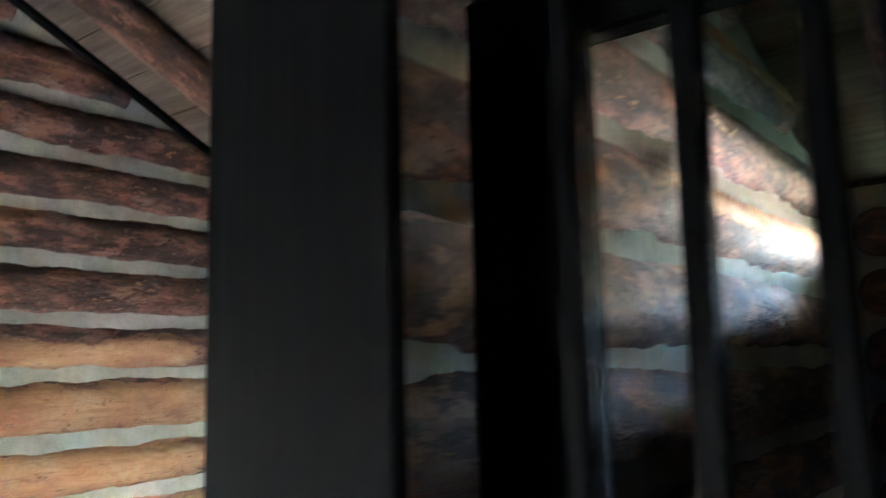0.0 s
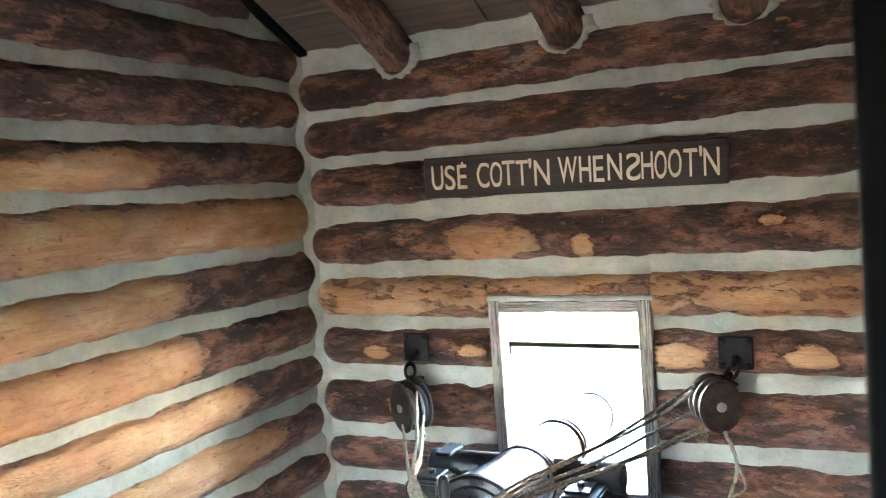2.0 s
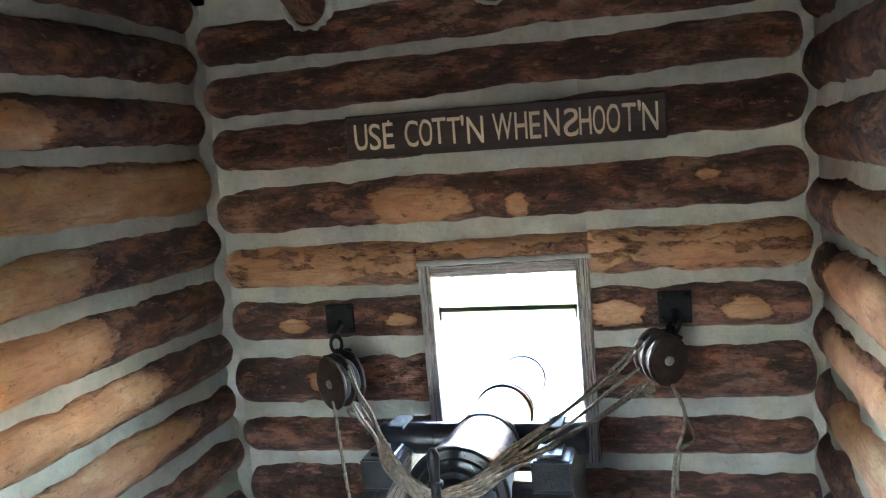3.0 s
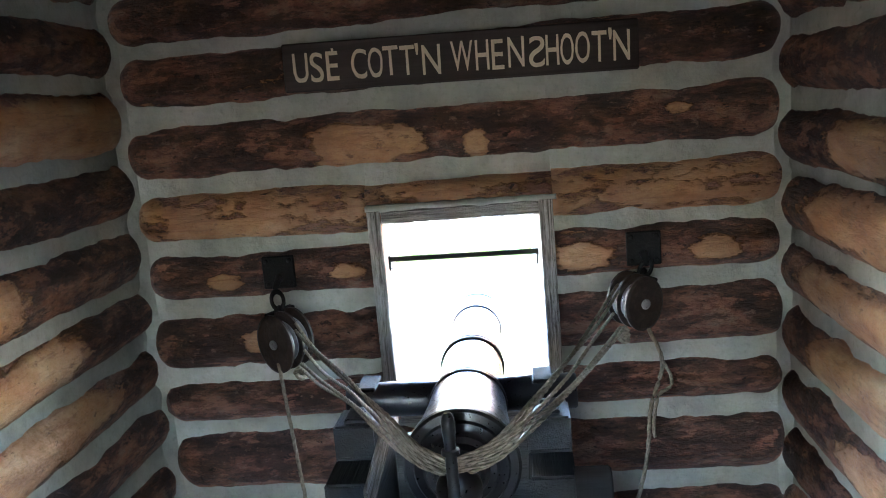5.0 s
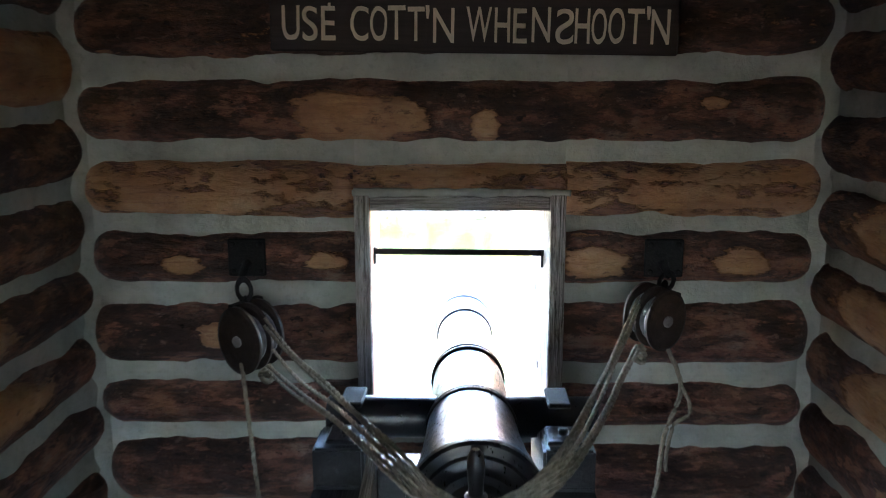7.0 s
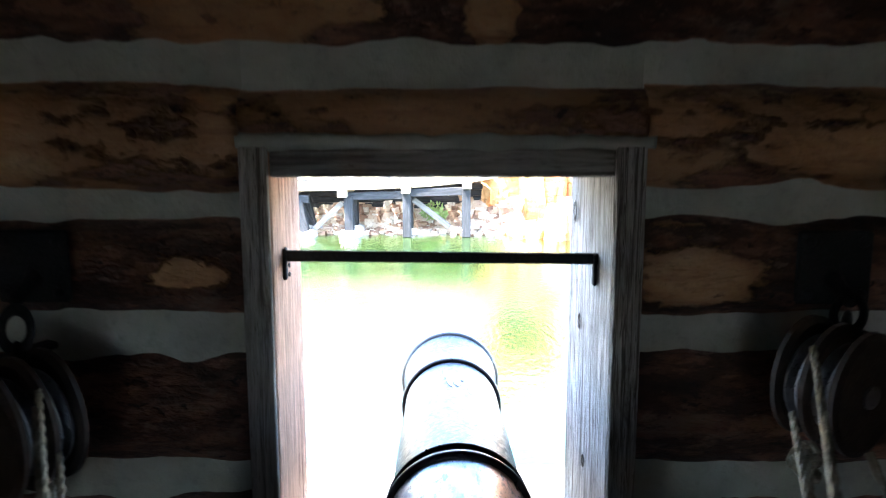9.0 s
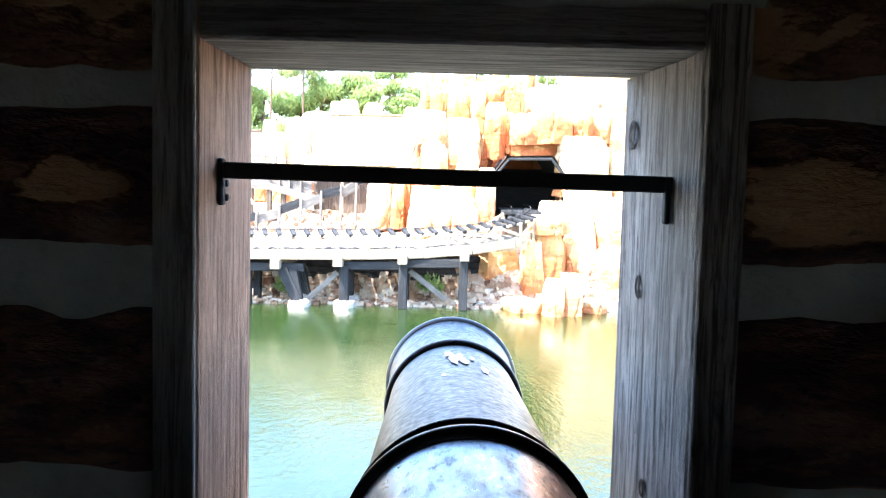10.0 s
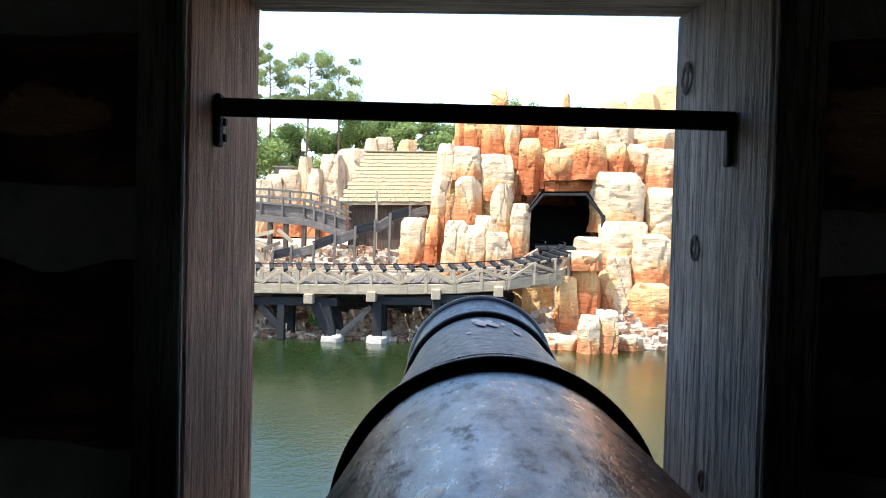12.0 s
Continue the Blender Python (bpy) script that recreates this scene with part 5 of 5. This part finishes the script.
while d < TOTAL - 1.6:
    for off in (-0.35, -1.1):
        if off > -1 or d > TOTAL - 6.5:
            timber("rail", beside(d, off, 0.68), beside(d + 1.5, off, 0.68), 0.04, 0.035, TARRED, trestle, "rusty rail", 0.01)
    d += 1.5
# planks carried 4.5 m back, a depth added to shade the bank below
d = 0.2
while d < 15.6:
    timber("deck_plank", beside(d, -0.1, 0.02), beside(d, -4.6, 0.02), 0.3, 0.05, GREYWOOD, trestle, "grey deck plank, run far back to shade the bank", 0.01)
    d += 0.33
# bents: caps with pale ends, legs on stone footings, girders and braces
for x, z in ((-12.4, -1.85), (-10.4, -1.85), (-8.19, -1.82), (-6.03, -1.68), (-3.81, -1.54), (-1.68, -1.38)):
    timber("cap", (x, 30.72, z), (x, 34.4, z), 0.32, 0.34, TRESTLE, trestle, "pale sawn cap end", 0.02)
for p, q, w in (((-8.0, -1.98), (-7.42, -3.2), 0.36), ((-7.62, -2.0), (-7.38, -3.2), 0.26), ((-5.86, -1.85), (-5.84, -3.2), 0.32), ((-10.0, -2.1), (-9.3, -2.85), 0.24),
                ((-9.22, -2.05), (-9.22, -3.3), 0.26), ((-3.8, -1.7), (-3.8, -3.3), 0.3), ((-1.7, -1.55), (-1.7, -3.3), 0.3), ((-11.9, -2.0), (-11.6, -3.3), 0.3)):
    for y in (31.2, 32.7):
        timber("leg", (p[0], y, p[1]), (q[0], y, q[1]), w, w, TARRED, trestle, "dark tarred leg", 0.02)
for x0, x1, z in ((-12.6, -7.25, -2.0), (-5.9, -3.9, -1.85), (-3.7, -1.6, -1.72)):
    timber("girder", (x0, 31.22, z), (x1, 31.22, z + 0.06), 0.22, 0.28, TARRED, trestle, "dark tarred girder", 0.015)
for x in (-7.45, -5.85, -11.6):
    for y in (31.2, 32.7):
        add("footing", rock_mesh(0.85, 0.8, 0.55, x + y, 5.0, 24), FOOTING, trestle, Matrix.Translation((x, y, WATER_Z - 0.3)), "pale stone footing")
for p, q in (((-7.36, 31.45, -3.25), (-6.1, 31.45, -2.1)), ((-3.6, 31.6, -2.0), (-2.3, 31.7, -3.0))):
    timber("sway_brace", p, q, 0.12, 0.2, GREYWOOD, trestle, "", 0.015)
timber("sill_plank", (-0.55, 32.0, -1.12), (0.55, 32.35, -1.02), 0.12, 0.36, TRESTLE, trestle, "wide bleached plank", 0.015)
# dark boards added behind the legs; the shade under the deck is their colour
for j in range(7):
    timber("lagging", (-13.5, 33.9, -3.3 + 0.25 * j), (-0.9, 33.9 + 0.6, -3.3 + 0.25 * j), 0.16, 0.235, TARRED, trestle, "near-black boards added for the shade under the trestle", 0.02)

# ---- shed with a shingle roof ----
shed = empty("timber_shed", (-6.6, 40, 0.2), "old board shed with a sunlit wood-shingle roof", "shed")
for k in range(17):
    x = -8.4 + 0.215 * k + 0.1
    timber("wall_board", (x, 40.0 + 0.012 * (k % 2), -0.6), (x, 40.0 + 0.012 * (k % 2), 1.85), 0.03, 0.218, SHEDWOOD, shed, up=(1, 0, 0), bevel=0.008)
for x in (-8.4, -4.75):
    timber("side_wall", (x, 40.05, 0.6), (x, 43.3, 0.6), 0.05, 2.5, SHEDWOOD, shed)
RE, RR = Vector((-8.75, 39.6, 1.72)), Vector((-7.95, 42.0, 4.15))
RE2, RR2 = Vector((-4.3, 39.6, 1.82)), Vector((-4.3, 42.0, 4.2))
pane_v = [RE, RE2, RR2, RR]
up_n = (RE2 - RE).cross(RR - RE).normalized()
roof_part = add("roof_deck", pydata("roof_deck", pane_v + [v - up_n * 0.08 for v in pane_v], [(0, 1, 2, 3), (7, 6, 5, 4), (0, 4, 5, 1), (1, 5, 6, 2), (2, 6, 7, 3), (3, 7, 4, 0)]), SHEDWOOD, shed)
back_v = [RR, RR2, RR2 + Vector((0, 2.4, -2.4)), RR + Vector((-0.8, 2.4, -2.4))]
add("roof_deck", pydata("roof_deck", back_v + [v - Vector((0, 0.05, 0.08)) for v in back_v], [(0, 1, 2, 3), (7, 6, 5, 4), (0, 4, 5, 1), (1, 5, 6, 2), (2, 6, 7, 3), (3, 7, 4, 0)]), SHEDWOOD, shed)
rr = random.Random(31)
for j in range(13):
    a, b = RE.lerp(RR, j / 13), RE2.lerp(RR2, j / 13)
    slope = (RR - RE + Vector((-0.8, 0, 0))).normalized()
    n = 21
    for k in range(n):
        c = a.lerp(b, (k + 0.5 + (0.25 if j % 2 else -0.25)) / n) + slope * (0.13 + rr.uniform(-0.02, 0.02)) + up_n * 0.045
        xa = (b - a).normalized()
        ya = slope
        m = Matrix((slope, -xa, up_n)).transposed().to_4x4() @ Matrix.Rotation(0.12, 4, 'Y')
        m.translation = c
        add("shingle", box_mesh(0.3, 0.2, 0.045, 0.008), SHINGLE, roof_part, m)
timber("ridge_board", RR + Vector((-0.05, -0.05, 0.07)), RR2 + Vector((0, -0.05, 0.07)), 0.18, 0.05, SHINGLE, shed)
timber("fascia", RE + Vector((0, -0.02, -0.06)), RE2 + Vector((0, -0.02, -0.06)), 0.04, 0.12, TRESTLE, shed)
post = empty("thin_post", (-7.0, 38.9, -0.3), "thin weathered pole standing before the shed", "post")
timber("pole", (-6.98, 38.9, -0.3), (-7.0, 38.9, 2.25), 0.09, 0.09, TRESTLE, post)

# flat hut far behind on the ridge
hut = empty("small_hut", (-12.9, 46.2, 3.0), "low flat-roofed grey timber hut on the ridge", "hut")
timber("body", (-13.35, 46.3, 3.2), (-12.45, 46.3, 3.2), 0.8, 0.8, GREYWOOD, hut, "", 0.02)
timber("roof", (-13.5, 46.3, 3.64), (-12.3, 46.3, 3.64), 1.0, 0.09, GREYWOOD, hut, "", 0.02)

# ---- raised walkway with rails ----
walkway = empty("wooden_walkway", (-11, 38.5, -0.6), "raised grey plank walkway with railings and props", "walkway")
WA = [(-14.0, 38.4, 0.95), (-12.0, 38.4, 0.92), (-10.1, 38.4, 0.8), (-9.2, 38.3, 0.58), (-8.2, 38.2, 0.28)]
for a, b in zip(WA, WA[1:]):
    a, b = Vector(a), Vector(b)
    for off in (0.0, 1.3):
        o = Vector((0, off, 0))
        timber("deck_beam", a + o, b + o, 0.1, 0.3, GREYWOOD, walkway, "", 0.01)
        for h in (0.66, 0.93) if off == 0.0 else (0.7, 0.98, 1.3):
            timber("guard_rail", a + o + UPZ * h, b + o + UPZ * h, 0.06, 0.09, GREYWOOD, walkway, "", 0.008)
        if off == 0.0:
            for h in (0.24, 0.4, 0.54):
                timber("side_board", a + UPZ * h + Vector((0, 0.06, 0)), b + UPZ * h + Vector((0, 0.06, 0)), 0.03, 0.15 if h < 0.6 else 0.13, GREYWOOD, walkway, "", 0.008)
        nn = max(2, int((b - a).length / 0.95))
        for k in range(nn):
            p = a.lerp(b, k / nn) + o
            timber("guard_post", p + UPZ * -0.15, p + UPZ * (1.0 if off == 0.0 else 1.36), 0.09, 0.09, GREYWOOD, walkway, "", 0.008)
    timber("deck", (a + b) / 2 + Vector((0, 0.15, 0.17)), (a + b) / 2 + Vector((0, 1.15, 0.17)), (b - a).length * 0.96, 0.05, GREYWOOD, walkway, "", 0.01)
for x in (-13.4, -12.45, -11.6, -10.9, -10.1, -9.5):
    timber("prop", (x, 38.5, -1.3), (x, 38.5, 0.75 if x < -10 else 0.5), 0.2, 0.2, SHEDWOOD, walkway, "", 0.015)

# broken flume and fallen planks on the slope
flume = empty("broken_flume", (-9, 37, -1), "broken grey plank flume lying on the slope", "flume")
FLP = [(-10.9, 36.3, -0.66), (-10.16, 36.4, -0.49), (-9.25, 36.5, -0.23), (-8.4, 36.6, 0.12), (-7.6, 36.8, 0.45), (-6.8, 37.0, 0.65), (-6.2, 37.2, 1.05), (-5.4, 37.4, 1.3), (-4.7, 37.6, 1.5)]
for i, (a, b) in enumerate(zip(FLP, FLP[1:])):
    j = Vector((0, 0, 0.07 * (-1) ** i))
    timber("side_plank", Vector(a) + j, Vector(b) + j, 0.06, 0.36, GREYWOOD if i % 2 else TARRED, flume, "", 0.01)
    timber("side_plank", Vector(a) + j + Vector((0, 0.6, 0)), Vector(b) + j + Vector((0, 0.6, 0)), 0.06, 0.36, GREYWOOD, flume, "", 0.01)
    p = Vector(a)
    timber("stake", (p.x, p.y - 0.06, ground_z(p.x, p.y) - 0.2), (p.x + 0.03, p.y - 0.06, p.z + 0.22 + 0.12 * (i % 2)), 0.1, 0.1, GREYWOOD, flume, "", 0.01)
rr = random.Random(8)
for k in range(9):
    c = Vector((rr.uniform(-11.6, -10.0), rr.uniform(36.2, 37.0), rr.uniform(-0.7, 0.25)))
    v = Vector((rr.uniform(-1, 1), rr.uniform(-0.3, 0.3), rr.uniform(-0.9, 0.9))).normalized() * rr.uniform(0.35, 0.7)
    pl = empty("fallen_plank", c, "fallen bleached plank on the rocky slope", "plank", "fallen planks")
    timber("plank", c - v, c + v, 0.05, 0.16, TRESTLE, pl, "", 0.01)


# ---- trees ----
def leaf_cards(centres, count, size, seed, flat=0.75):
    rr = random.Random(seed)
    vs, fs = [], []
    for c, rad in centres:
        for k in range(count):
            while True:
                u = Vector((rr.uniform(-1, 1), rr.uniform(-1, 1), rr.uniform(-1, 1)))
                if 0.2 < u.length < 1:
                    break
            p = Vector(c) + Vector((u.x, u.y, u.z * flat)) * rad
            a = Vector((rr.uniform(-1, 1), rr.uniform(-1, 1), rr.uniform(-1, 1))).normalized()
            b = a.orthogonal().normalized()
            s = size * rr.uniform(0.6, 1.3)
            n = len(vs)
            vs += [p - a * s, p + b * s * 0.45, p + a * s, p - b * s * 0.45]
            fs.append((n, n + 1, n + 2, n + 3))
    return vs, fs


def limb(p, q, r0, r1):
    p, q = Vector(p), Vector(q)
    m, l = frame_of(p, q)
    vs, fs = lathe([(0, r0), (l * 0.5, (r0 + r1) / 2), (l, r1)], 8)
    m = m @ Matrix.Translation((-l / 2, 0, 0))
    return [m @ Vector(v) for v in vs], fs


def tree(x, y, z, h, spread, kind, seed, label):
    rr = random.Random(seed)
    t = empty("pine_tree" if kind == "pine" else "broadleaf_tree", (x, y, z), label, "tree", "far trees")
    vs, fs = [], []
    tops = []

    def grow(p, q, r0, r1):
        a, b = limb(p, q, r0, r1)
        n = len(vs)
        vs.extend(a)
        fs.extend(tuple(n + i for i in f) for f in b)

    bend = Vector((rr.uniform(-0.4, 0.4), 0, 0))
    base, mid, top = Vector((0, 0, -0.5)), Vector((0, 0, h * 0.55)) + bend * 0.6, Vector((0, 0, h * 0.92)) + bend
    r = 0.022 * h if kind == "pine" else 0.03 * h
    r = min(r, 0.3) if kind != "pine" else 0.11
    grow(base, mid, r, r * 0.75)
    grow(mid, top, r * 0.75, r * 0.25)
    n = 26 if kind == "pine" else 18
    for k in range(n):
        f = rr.uniform(0.66, 1.0) if kind == "pine" else rr.uniform(0.22, 0.95)
        s = base.lerp(top, f)
        ang = rr.uniform(0, 6.28)
        reach = spread * rr.uniform(0.45, 1.0) * (1.15 - 0.55 * (f - 0.5) if kind == "pine" else math.sin(math.pi * min(1, max(0.15, f * 0.9))))
        e = s + Vector((math.cos(ang) * reach, math.sin(ang) * reach, rr.uniform(0.1, 0.45) * reach + 0.2))
        grow(s, e, r * 0.35, r * 0.1)
        tops.append((e, rr.uniform(0.6, 1.0) * ((0.34 if kind == "pine" else 0.42) * spread)))
        tops.append((s.lerp(e, 0.7) + Vector((0, 0, 0.2)), rr.uniform(0.5, 0.8) * ((0.26 if kind == "pine" else 0.38) * spread)))
    add("trunk", pydata("trunk", vs, fs), PINEBARK, t, Matrix.Translation((x, y, z)), smooth=True)
    cv, cf = leaf_cards([(c, rad) for c, rad in tops], 170 if kind == "pine" else 330, 0.09 if kind == "pine" else 0.16, seed + 1)
    add("crown", pydata("crown", cv, cf), PINELEAF if kind == "pine" else LEAF, t, Matrix.Translation((x, y, z)))


tree(-19.9, 70, 0.5, 14.8, 1.9, "pine", 1, "tall slender pine with a sparse rounded crown")
tree(-17.2, 70, 0.5, 14.4, 2.1, "pine", 2, "tall slender pine with a sparse rounded crown")
tree(-14.3, 70, 0.5, 14.0, 2.1, "pine", 3, "tall slender pine with a sparse rounded crown")
tree(-7.2, 74, 0.5, 11.2, 2.6, "broad", 4, "rounded green tree behind the shed")
for k, (x, y, h, s) in enumerate(((-24, 72, 8.5, 3.4), (-21.3, 71, 8.2, 3.2), (-18.6, 73, 8.6, 3.4), (-15.6, 74, 8.4, 3.2), (-13.4, 72, 9.6, 3.3), (-10.8, 73, 10.3, 3.4), (-8.6, 72, 9.2, 3.1), (-5.6, 74, 9.6, 3.2), (-3.2, 75, 9, 3.0), (-27, 73, 9, 3.5))):
    tree(x, y, 0.3, h, s, "broad", 20 + k, "dense green broadleaf tree on the far shore")
for k, (x, y, z, s) in enumerate(((-1.2, 41.5, 6.2, 0.5), (-0.1, 42, 6.0, 0.5), (2.2, 42, 5.9, 0.5), (-8.15, 32.4, -2.9, 0.35), (-2.9, 32.6, -2.8, 0.45))):
    sh = empty("shrub", (x, y, z), "small green shrub growing among the rocks", "shrub", "shrubs")
    a, b = limb((0, 0, -0.2), (0, 0, s * 0.6), 0.03, 0.01)
    add("stem", pydata("stem", a, b), PINEBARK, sh, Matrix.Translation((x, y, z)))
    cv, cf = leaf_cards([((0, 0, s * 0.6), s), ((s * 0.5, 0, s * 0.3), s * 0.7), ((-s * 0.5, 0, s * 0.4), s * 0.6)], 90, 0.11, 60 + k)
    add("crown", pydata("crown", cv, cf), LEAF, sh, Matrix.Translation((x, y, z)))
